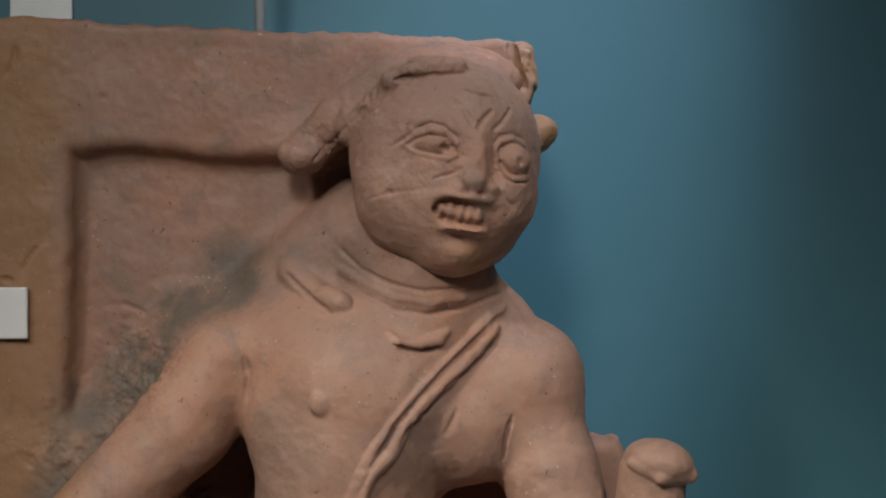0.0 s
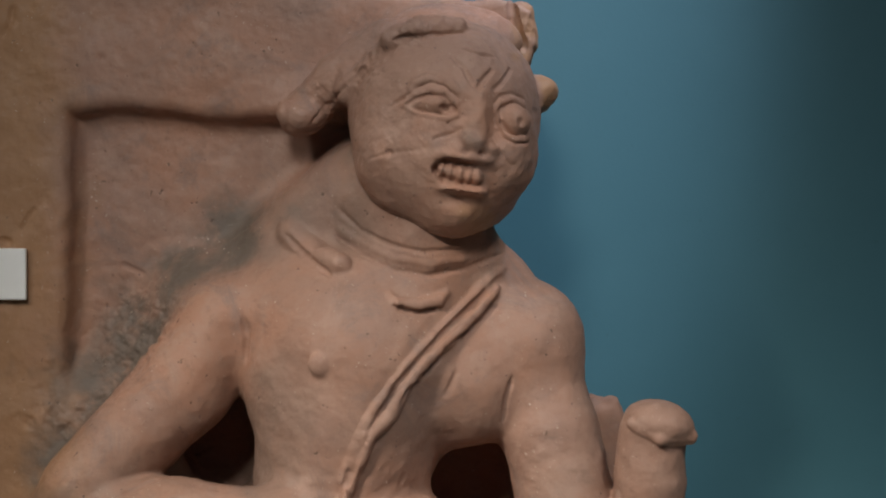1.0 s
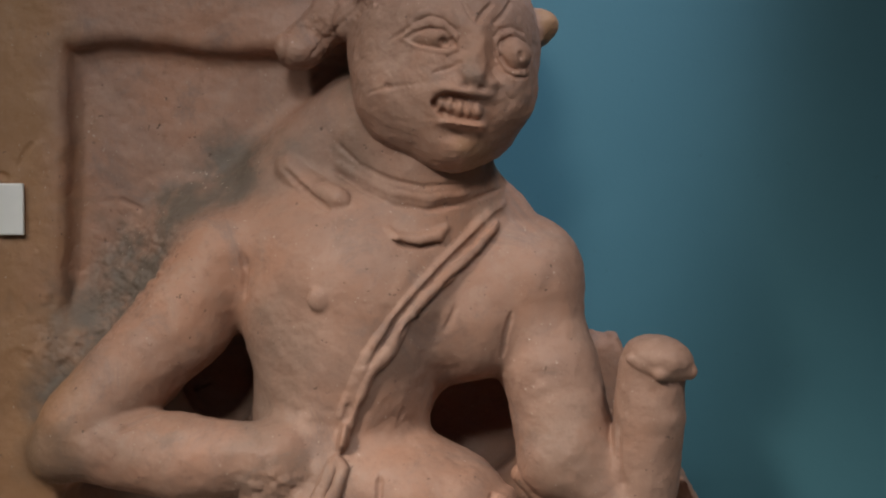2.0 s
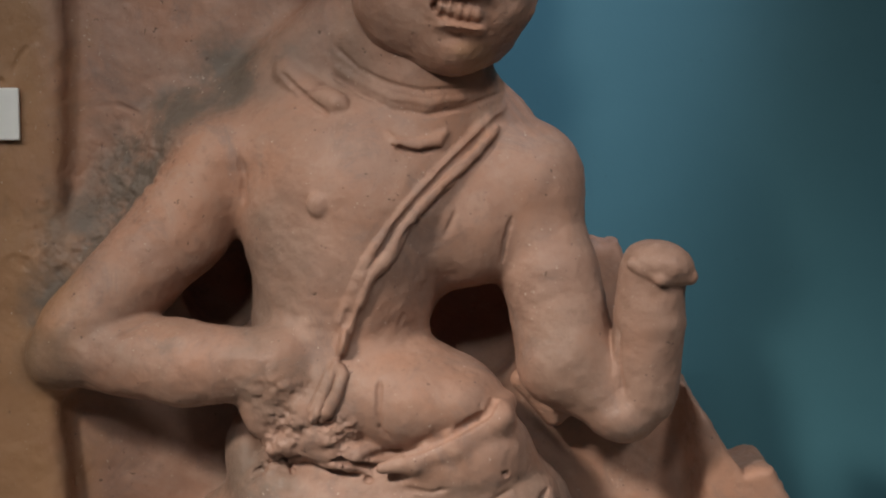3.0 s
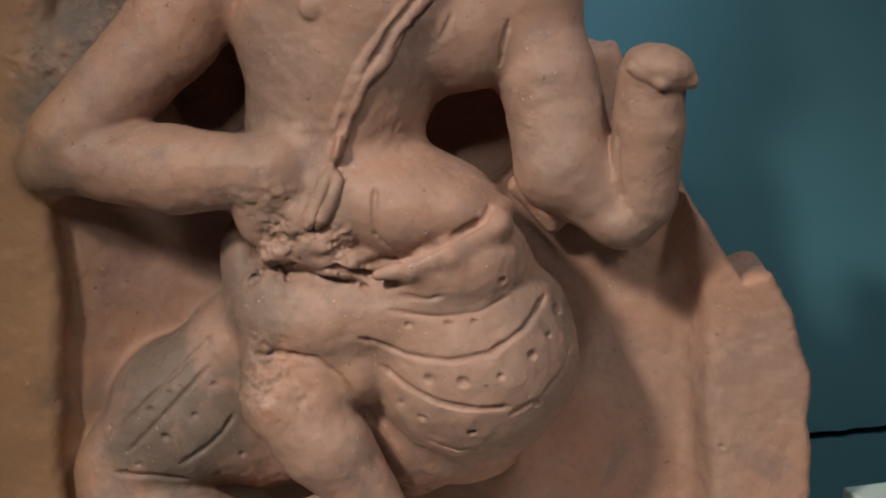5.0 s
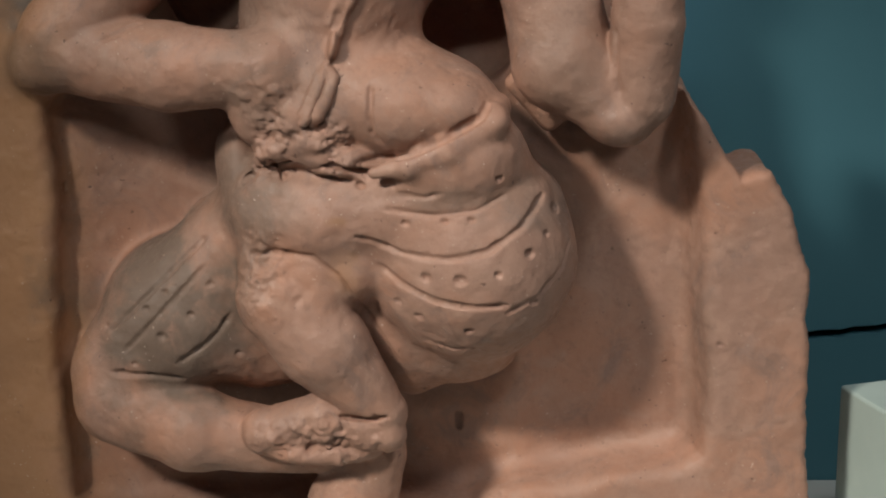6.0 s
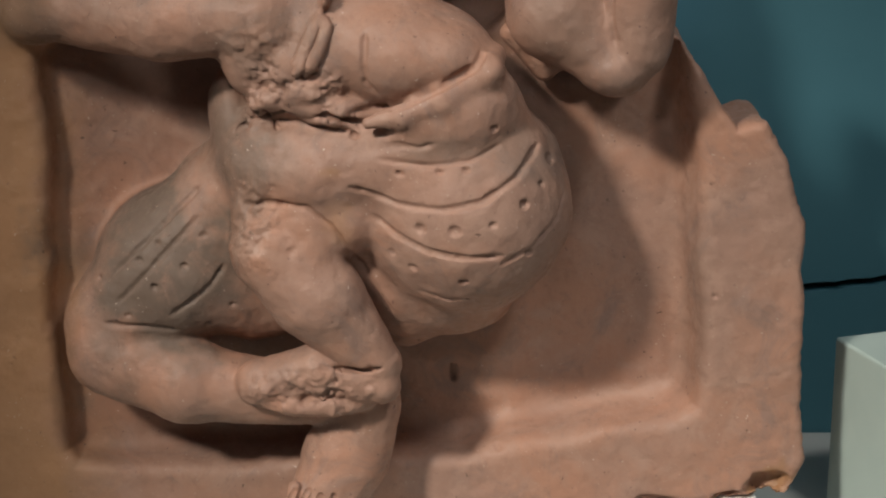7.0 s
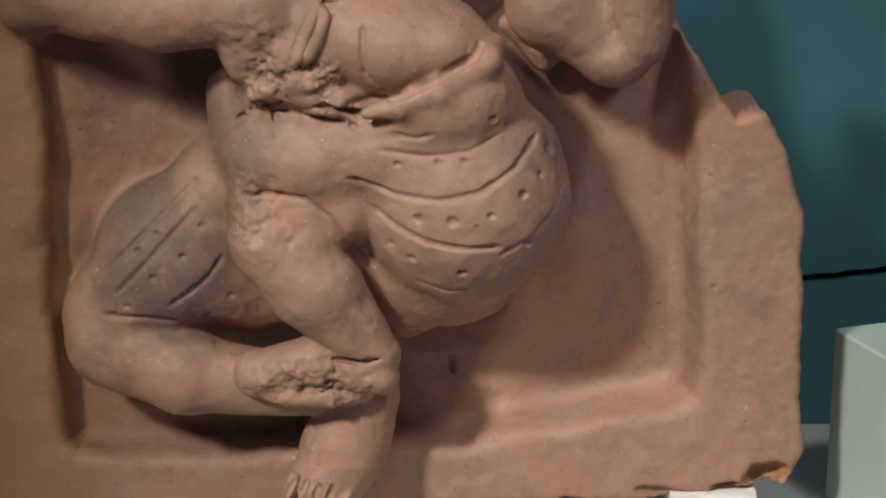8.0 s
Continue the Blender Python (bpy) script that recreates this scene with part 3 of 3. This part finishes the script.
relief.groove([(-0.1471, 1.1326), (-0.1459, 1.1326)], 0.0019, 0.0022, 0.0009)
relief.groove([(-0.1305, 1.1466), (-0.1293, 1.1466)], 0.0019, 0.0022, 0.0009)
relief.groove([(-0.1472, 1.1962), (-0.1460, 1.1962)], 0.0019, 0.0022, 0.0009)
relief.groove([(-0.1991, 1.1410), (-0.1979, 1.1410)], 0.0019, 0.0022, 0.0009)
relief.groove([(-0.1165, 1.2228), (-0.0948, 1.2246), (-0.0769, 1.2226), (-0.0610, 1.2094), (-0.0540, 1.1981)], 0.0021, 0.0021, 0.0011)
relief.groove([(-0.1223, 1.2674), (-0.1093, 1.2773), (-0.0983, 1.2820), (-0.0892, 1.2845)], 0.0025, 0.0032, 0.0011)
relief.groove([(-0.1018, 1.2846), (-0.0950, 1.2717)], 0.0021, 0.0026, 0.0011)
relief.groove([(-0.0562, 1.2009), (-0.0420, 1.1722), (-0.0240, 1.1430)], 0.0021, 0.0015, 0.0011)
relief.groove([(0.0183, 1.0759), (0.0183, 1.0673)], 0.0029, 0.0054, 0.0011)
relief.groove([(-0.0612, 1.1134), (-0.0427, 1.1117), (-0.0323, 1.1132)], 0.0029, 0.0043, 0.0011)
relief.groove([(-0.0903, 1.0219), (-0.0951, 1.0136)], 0.0016, 0.0026, 0.0011)
relief.groove([(-0.0815, 1.0210), (-0.0867, 1.0119)], 0.0016, 0.0026, 0.0011)
relief.groove([(-0.0728, 1.0188), (-0.0769, 1.0085)], 0.0016, 0.0026, 0.0011)
relief.groove([(-0.0637, 1.0187), (-0.0669, 1.0084)], 0.0016, 0.0026, 0.0011)
# old scratches and cracks
relief.groove([(0.0108, 1.4388), (0.0080, 1.4323), (0.0043, 1.4251)], 0.0025, 0.0010, 0.0011)
relief.groove([(-0.0231, 1.3726), (-0.0253, 1.3667)], 0.0016, 0.0009, 0.0011)
relief.groove([(-0.2826, 1.5287), (-0.2761, 1.5409), (-0.2697, 1.5477)], 0.0016, 0.0012, 0.0011)
relief.groove([(-0.2160, 1.5067), (-0.2090, 1.5036), (-0.2028, 1.5013)], 0.0016, 0.0010, 0.0011)
relief.groove([(-0.2281, 1.6476), (-0.2273, 1.6461)], 0.0021, 0.0015, 0.0011)
relief.groove([(-0.2941, 1.5241), (-0.2910, 1.5229)], 0.0025, 0.0021, 0.0011)
relief.groove([(-0.2857, 1.6838), (-0.2880, 1.6705), (-0.2933, 1.6610)], 0.0021, 0.0015, 0.0011)
relief.groove([(0.1960, 1.1399), (0.1976, 1.1395)], 0.0016, 0.0015, 0.0011)
relief.groove([(0.0477, 1.0289), (0.0493, 1.0272)], 0.0021, 0.0015, 0.0011)
relief.groove([(-0.2497, 1.2510), (-0.2491, 1.2479)], 0.0021, 0.0021, 0.0011)
relief.groove([(0.0479, 1.6850), (0.0498, 1.6724), (0.0529, 1.6610), (0.0570, 1.6530)], 0.0030, 0.0034, 0.0015)
# chipped corner
relief.lump((0.2395, -0.0100, 0.9999), (0.0193, 0.0260, 0.0111), 0.0011, -14, 0, cut=True)
relief.lump((0.2113, -0.0100, 0.9915), (0.0148, 0.0200, 0.0045), 0.0011, -6, 0, cut=True)
relief.lump((0.1640, -0.0080, 0.9875), (0.0223, 0.0160, 0.0059), 0.0011, 6, 0, cut=True)
# rough breaks
relief.crumble((-0.1050, -0.0600, 1.3300), 0.030, 0.0014)
relief.crumble((-0.0960, -0.0600, 1.2980), 0.022, 0.0026)
relief.crumble((-0.0640, -0.0700, 1.2990), 0.019, 0.0030)
relief.crumble((-0.1081, -0.0400, 1.2781), 0.024, 0.0036)
relief.crumble((-0.0733, -0.0500, 1.0960), 0.050, 0.0031, 0.5)
relief.crumble((-0.1099, -0.0600, 1.2060), 0.030, 0.0028)
relief.crumble((-0.1971, 0.0100, 1.4533), 0.06, 0.0019)
relief.crumble((-0.2476, 0.0100, 1.3996), 0.035, 0.0019)
relief.crumble((0.0710, 0.0000, 1.3037), 0.018, 0.0024)
relief.crumble((0.2367, 0.0000, 0.9964), 0.018, 0.0030)
relief.crumble((0.0575, 0.0000, 1.6667), 0.020, 0.0013)

head = Clay((-0.115, -0.128, 1.47), (0.085, 0.03, 1.70), 0.0009)
# skull, jaw, cheeks
head.lump((0.0029, -0.0220, 1.6076), (0.0631, 0.0660, 0.0631), 0.0037, 8, 0)
head.lump((0.0036, -0.0260, 1.5726), (0.0535, 0.0620, 0.0461), 0.0150, 0, 0)
head.lump((0.0077, -0.0460, 1.5447), (0.0223, 0.0340, 0.0187), 0.0112, 0, 0)
head.lump((-0.0289, -0.0500, 1.5794), (0.0251, 0.0280, 0.0287), 0.0150, 0, 0)
head.lump((0.0425, -0.0500, 1.5794), (0.0179, 0.0280, 0.0251), 0.0131, 0, 0)
head.limb((-0.0073, -0.0080, 1.5447), (-0.0111, -0.0020, 1.5066), 0.0390, 0.0429, 0.0075)
# nose, brow and lips
head.limb((0.0247, -0.0780, 1.6178), (0.0210, -0.0850, 1.5879), 0.0056, 0.0087, 0.0060)
head.lump((0.0207, -0.0820, 1.5866), (0.0091, 0.0100, 0.0070), 0.0045, 0, 0)
head.lump((0.0100, -0.0790, 1.5835), (0.0070, 0.0100, 0.0052), 0.0030, 0, 0)
head.lump((0.0311, -0.0770, 1.5825), (0.0063, 0.0100, 0.0053), 0.0030, 0, 0)
head.lump((0.0139, -0.0810, 1.5560), (0.0153, 0.0120, 0.0045), 0.0045, 4, 0)
head.lump((0.0139, -0.0810, 1.5767), (0.0188, 0.0110, 0.0042), 0.0052, 6, 0)
# open mouth with teeth
head.limb((0.0040, -0.0900, 1.5686), (0.0235, -0.0900, 1.5645), 0.0090, 0.0082, 0.0012, cut=True)
head.lump((-0.0012, -0.0890, 1.5694), (0.0042, 0.0100, 0.0040), 0.0010, 8, 0, cut=True)
for x, z, width, height, front in ((0.0012, 1.5690, 0.0034, 0.0052, -0.0802), (0.0063, 1.5679, 0.0040, 0.0062, -0.0816), (0.0122, 1.5664, 0.0044, 0.0064, -0.0820),
                                   (0.0181, 1.5655, 0.0036, 0.0058, -0.0812), (0.0231, 1.5646, 0.0038, 0.0054, -0.0812)):
    head.lump((x, front, z), (width, 0.0085, height), 0.0014, 10, 0)
head.lump((0.0125, -0.0900, 1.5490), (0.0160, 0.0115, 0.0060), 0.0060, 5, 0, cut=True)
# eyes
head.lump((-0.0055, -0.0985, 1.6105), (0.0175, 0.0125, 0.0105), 0.0060, 8, 0, cut=True)
head.lump((0.0462, -0.0890, 1.6015), (0.0130, 0.0120, 0.0125), 0.0060, 20, 0, cut=True)
head.lump((-0.0052, -0.0785, 1.6096), (0.0150, 0.0095, 0.0072), 0.0020, 10, 0)
head.lump((0.0462, -0.0705, 1.6005), (0.0105, 0.0090, 0.0105), 0.0020, 20, 0)
head.lump((-0.0015, -0.0840, 1.6105), (0.0062, 0.0060, 0.0055), 0.0020, 0, 0)
head.lump((0.0490, -0.0745, 1.6005), (0.0056, 0.0060, 0.0062), 0.0020, 0, 0)
# hair roll, side lock, curl and ear tip
head.limb((-0.0310, -0.0560, 1.6530), (-0.0141, -0.0590, 1.6590), 0.0080, 0.0085, 0.0030)
head.limb((-0.0141, -0.0590, 1.6590), (0.0118, -0.0560, 1.6615), 0.0085, 0.0060, 0.0030)
head.limb((-0.0330, -0.0480, 1.6470), (-0.0580, -0.0320, 1.6230), 0.0090, 0.0105, 0.0030)
head.lump((0.0080, 0.0060, 1.6596), (0.0470, 0.0340, 0.0233), 0.0075, 4, 0)
head.limb((-0.0334, -0.0200, 1.6515), (-0.0676, -0.0120, 1.6307), 0.0184, 0.0170, 0.0060)
head.limb((-0.0676, -0.0120, 1.6307), (-0.0906, -0.0080, 1.6098), 0.0170, 0.0141, 0.0045)
head.lump((-0.0911, -0.0120, 1.6066), (0.0170, 0.0200, 0.0126), 0.0037, -25, 0)
head.lump((-0.1023, -0.0220, 1.6076), (0.0055, 0.0090, 0.0088), 0.0022, 0, 0)
head.lump((-0.0586, -0.0260, 1.6290), (0.0088, 0.0130, 0.0124), 0.0030, -25, 0)
head.limb((-0.0474, -0.0440, 1.6365), (-0.0335, -0.0420, 1.6459), 0.0079, 0.0065, 0.0022)
head.lump((0.0626, -0.0040, 1.6214), (0.0104, 0.0160, 0.0134), 0.0045, -10, 0)
head.lump((0.0696, -0.0020, 1.6238), (0.0090, 0.0140, 0.0090), 0.0052, 0, 0)
head.limb((0.0551, 0.0160, 1.6779), (0.0582, 0.0160, 1.6567), 0.0091, 0.0083, 0.0030)
head.crumble((-0.0141, -0.0600, 1.6589), 0.022, 0.0016)
head.crumble((-0.0472, -0.0500, 1.6379), 0.020, 0.0016)
head.crumble((-0.0822, -0.0200, 1.6140), 0.022, 0.0012)
head.crumble((0.0115, -0.0300, 1.6711), 0.026, 0.0012)
head.weather(0.0013, 0.020)
head.groove([(-0.0284, 1.6525), (-0.0068, 1.6550), (0.0155, 1.6568)], 0.0016, 0.0021, 0.0011)
head.groove([(-0.0424, 1.6414), (-0.0592, 1.6265), (-0.0759, 1.6109), (-0.0852, 1.6004)], 0.0016, 0.0009, 0.0011)
head.groove([(-0.0449, 1.6317), (-0.0359, 1.6389), (-0.0286, 1.6469)], 0.0016, 0.0015, 0.0011)
head.ridge([(-0.0240, 1.6090), (-0.0156, 1.6156), (-0.0060, 1.6188), (0.0032, 1.6170), (0.0096, 1.6099), (0.0110, 1.6032)], 0.0017, 0.0013, 0.0014)
head.ridge([(-0.0223, 1.6092), (-0.0156, 1.6053), (-0.0049, 1.6024), (0.0046, 1.6007), (0.0107, 1.6028)], 0.0015, 0.0010, 0.0014)
head.groove([(-0.0210, 1.6098), (-0.0150, 1.6135), (-0.0060, 1.6160), (0.0028, 1.6146), (0.0080, 1.6098)], 0.0012, 0.0010, 0.0012)
head.groove([(-0.0185, 1.6080), (-0.0120, 1.6060), (-0.0045, 1.6045), (0.0040, 1.6030)], 0.0010, 0.0012, 0.0007)
head.groove([(-0.0315, 1.6092), (-0.0237, 1.6135), (-0.0156, 1.6210), (-0.0060, 1.6242), (0.0039, 1.6218), (0.0110, 1.6140)], 0.0014, 0.0014, 0.0010)
head.ridge([(-0.0220, 1.6165), (-0.0150, 1.6237), (-0.0060, 1.6268), (0.0045, 1.6244), (0.0112, 1.6180)], 0.0026, 0.0012, 0.0020)
head.groove([(0.0022, 1.6082), (0.0034, 1.6070)], 0.0026, 0.0030, 0.0010)
head.groove([(0.0078, 1.6085), (0.0092, 1.6060)], 0.0018, 0.0024, 0.0010)
head.ridge([(0.0345, 1.6062), (0.0383, 1.6119), (0.0451, 1.6141), (0.0523, 1.6112), (0.0560, 1.6048)], 0.0017, 0.0012, 0.0014)
head.ridge([(0.0351, 1.6062), (0.0369, 1.5976), (0.0408, 1.5912), (0.0476, 1.5880), (0.0565, 1.5894)], 0.0016, 0.0012, 0.0014)
head.groove([(0.0385, 1.6080), (0.0450, 1.6113), (0.0520, 1.6085)], 0.0012, 0.0010, 0.0012)
head.groove([(0.0385, 1.5990), (0.0425, 1.5930), (0.0480, 1.5905)], 0.0012, 0.0014, 0.0007)
head.groove([(0.0335, 1.6066), (0.0352, 1.5976), (0.0395, 1.5895), (0.0470, 1.5858), (0.0560, 1.5868)], 0.0012, 0.0012, 0.0009)
head.groove([(0.0340, 1.6110), (0.0385, 1.6160), (0.0455, 1.6180), (0.0530, 1.6150)], 0.0012, 0.0012, 0.0009)
head.groove([(0.0505, 1.6003), (0.0512, 1.5985)], 0.0024, 0.0026, 0.0010)
head.groove([(0.0128, 1.6365), (0.0181, 1.6276), (0.0216, 1.6195)], 0.0016, 0.0018, 0.0011)
head.groove([(0.0329, 1.6322), (0.0269, 1.6252), (0.0237, 1.6195)], 0.0016, 0.0018, 0.0011)
head.groove([(0.0449, 1.6337), (0.0396, 1.6248), (0.0346, 1.6202)], 0.0014, 0.0015, 0.0011)
head.groove([(0.0145, 1.6453), (0.0251, 1.6421), (0.0340, 1.6414)], 0.0014, 0.0015, 0.0011)
head.groove([(0.0075, 1.6400), (0.0131, 1.6347)], 0.0012, 0.0015, 0.0011)
head.groove([(-0.0445, 1.5763), (-0.0320, 1.5799), (-0.0140, 1.5813)], 0.0010, 0.0005, 0.0011)
head.groove([(-0.0327, 1.5802), (-0.0320, 1.5799)], 0.0019, 0.0008, 0.0011)
head.groove([(0.0147, 1.5799), (0.0161, 1.5796)], 0.0021, 0.0015, 0.0011)
head.groove([(0.0257, 1.5785), (0.0271, 1.5785)], 0.0021, 0.0015, 0.0011)
head.groove([(-0.0032, 1.5881), (0.0075, 1.5917), (0.0129, 1.5945)], 0.0012, 0.0009, 0.0011)
head.groove([(0.0332, 1.5902), (0.0396, 1.5785), (0.0449, 1.5714)], 0.0012, 0.0010, 0.0011)
head.groove([(-0.0508, 1.5446), (-0.0325, 1.5308), (-0.0106, 1.5249), (0.0113, 1.5256)], 0.0016, 0.0018, 0.0011)


def terracotta_relief():
    body_spots, body_quads = relief.skin()
    head_spots, head_quads = head.skin()
    spots = np.concatenate([body_spots, head_spots])
    quads = np.concatenate([body_quads, head_quads + len(body_spots)])
    mesh = bpy.data.meshes.new("terracotta_relief")
    mesh.vertices.add(len(spots))
    mesh.vertices.foreach_set("co", spots.ravel())
    mesh.loops.add(quads.size)
    mesh.loops.foreach_set("vertex_index", quads.ravel().astype(np.int32))
    mesh.polygons.add(len(quads))
    mesh.polygons.foreach_set("loop_start", np.arange(0, quads.size, 4, dtype=np.int32))
    mesh.update(calc_edges=True)
    mesh.polygons.foreach_set("use_smooth", np.ones(len(quads), bool))
    mesh.materials.append(CLAY)
    # burial grime with painted shade, and ochre tint, as patches with noisy rims
    grime_shade = np.zeros(len(spots), np.float32)
    for x, z, rx, rz, amount, clean, *deep in GRIME_SHADE:
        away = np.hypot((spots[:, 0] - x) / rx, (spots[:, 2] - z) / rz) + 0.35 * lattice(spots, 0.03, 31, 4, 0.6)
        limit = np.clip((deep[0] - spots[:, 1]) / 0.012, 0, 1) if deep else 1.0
        grime_shade = np.maximum(grime_shade, limit * amount * np.clip(1.7 - 1.7 * away, 0, 1) * np.clip((spots[:, 1] - clean) / 0.015, 0, 1))
    # ochre tint that grows towards the left border
    ochre = np.clip((-0.228 - spots[:, 0]) / 0.045 + 0.4 * lattice(spots, 0.06, 37, 4, 0.6), 0, 1) * 0.85
    for x, z, rx, rz, amount in OCHRE:
        away = np.hypot((spots[:, 0] - x) / rx, (spots[:, 2] - z) / rz) + 0.4 * lattice(spots, 0.012, 43, 3, 0.6)
        ochre = np.maximum(ochre, amount * np.clip(1.7 - 1.7 * away, 0, 1))
    chip = np.linalg.norm(spots - np.array((0.243, 0.005, 1.0)), axis=1) / 0.018 + 0.3 * lattice(spots, 0.01, 41, 2)
    ochre = np.maximum(ochre, np.clip(2 - 2 * chip, 0, 0.9))
    for name, values in (("grime_shade", grime_shade), ("ochre", ochre)):
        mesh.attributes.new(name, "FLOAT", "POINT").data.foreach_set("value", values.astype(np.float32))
    return tagged(new("terracotta_relief", mesh), "weathered red terracotta relief panel of a grimacing squat figure, broken edge", "relief")


# patches of grime, and of shade painted behind the arm and left of the neck: middle, radii, amount, and the depth in
# front of which the clay is clean
GRIME_SHADE = [(-0.132, 1.516, 0.048, 0.048, 1.0, -0.022), (-0.164, 1.482, 0.054, 0.054, 1.0, -0.022), (-0.195, 1.451, 0.058, 0.058, 1.0, -0.022), (-0.226, 1.415, 0.054, 0.054, 1.0, -0.022), (-0.248, 1.380, 0.045, 0.045, 1.0, -0.022), (-0.255, 1.34, 0.04, 0.03, 0.5, -1), (-0.175, 1.180, 0.085, 0.082, 0.88, -0.062, 0.030),
         (-0.125, 1.25, 0.045, 0.04, 0.65, -1), (-0.10, 1.33, 0.05, 0.03, 0.35, -1), (-0.09, 1.53, 0.06, 0.035, 0.75, -0.03), (-0.055, 1.575, 0.02, 0.05, 0.6, -0.03), (-0.045, 1.555, 0.03, 0.05, 0.45, -0.05), (-0.20, 1.365, 0.05, 0.03, 0.3, -1), (-0.12, 1.39, 0.03, 0.07, 0.45, -1), (0.02, 1.595, 0.010, 0.020, 0.4, -1), (0.02, 1.262, 0.07, 0.012, 0.45, -1), (-0.115, 1.235, 0.03, 0.05, 0.5, -1), (0.09, 1.35, 0.03, 0.06, 0.3, -1), (-0.11, 1.41, 0.03, 0.05, 0.3, -1),
         (0.06, 1.25, 0.05, 0.015, 0.35, -1), (0.185, 1.12, 0.012, 0.08, 0.25, -1)]
# warmer, ochre-tinted spots: middle, radii, amount
OCHRE = [(0.059, 1.665, 0.016, 0.030, 0.70), (0.074, 1.622, 0.012, 0.018, 0.80), (0.026, 1.536, 0.022, 0.012, 0.60), (-0.061, 1.247, 0.008, 0.006, 0.50), (-0.056, 1.209, 0.012, 0.020, 0.35)]
terracotta_relief()

# ---- things beside it ----
card = box((-0.312, -0.0045, 1.4838), (-0.2776, -0.0005, 1.5185), 0.0012)
tagged(part("number_card", card, WHITE), "small white glossy card stuck on the relief border", "label")

turn = Matrix.Translation((0.2970, 0.0680, TOP)) @ Matrix.Rotation(radians(18), 4, "Z")
block = box((0, -0.11, 0), (0.11, 0, 0.1334), 0.0025, turn, 3)
tagged(part("display_block", block, PALE), "pale grey-green painted cube standing on the plinth", "display block")


def foam_support(m, width, height):
    """A torn white foam pad that the heavy panel rests on."""
    bm = box((0, -0.012, 0), (width, 0.075, height), 0.0)
    bmesh.ops.subdivide_edges(bm, edges=bm.edges[:], cuts=9, use_grid_fill=True)
    for v in bm.verts:
        if v.co.z > 0.001:
            n = noise.noise_vector(v.co * 90)
            v.co += 0.0022 * n
    bm.transform(m)
    return part("foam_support", bm, WHITE)


pads = "foam pads under the relief"
tagged(foam_support(pose(0.172, 0, TOP), 0.060, 0.0335), "torn white foam pad under the heavy relief", "support", pads)
tagged(foam_support(pose(-0.26, 0.02, TOP), 0.060, 0.026), "torn white foam pad under the heavy relief", "support", pads)

rod = bmesh.new()
bmesh.ops.create_cone(rod, cap_ends=True, segments=20, radius1=0.0040, radius2=0.0040, depth=0.62, matrix=Matrix.Translation((-0.1345, 0.125, 1.86)))
tagged(part("mounting_rod", rod, METAL), "thin grey metal rod rising behind the relief", "rod")

strip = box((-0.3408, WALL - 0.005, 1.40), (-0.2914, WALL - 0.0003, 2.3), 0.001)
tagged(part("wall_strip", strip, WHITE), "white painted strip on the teal wall", "strip")
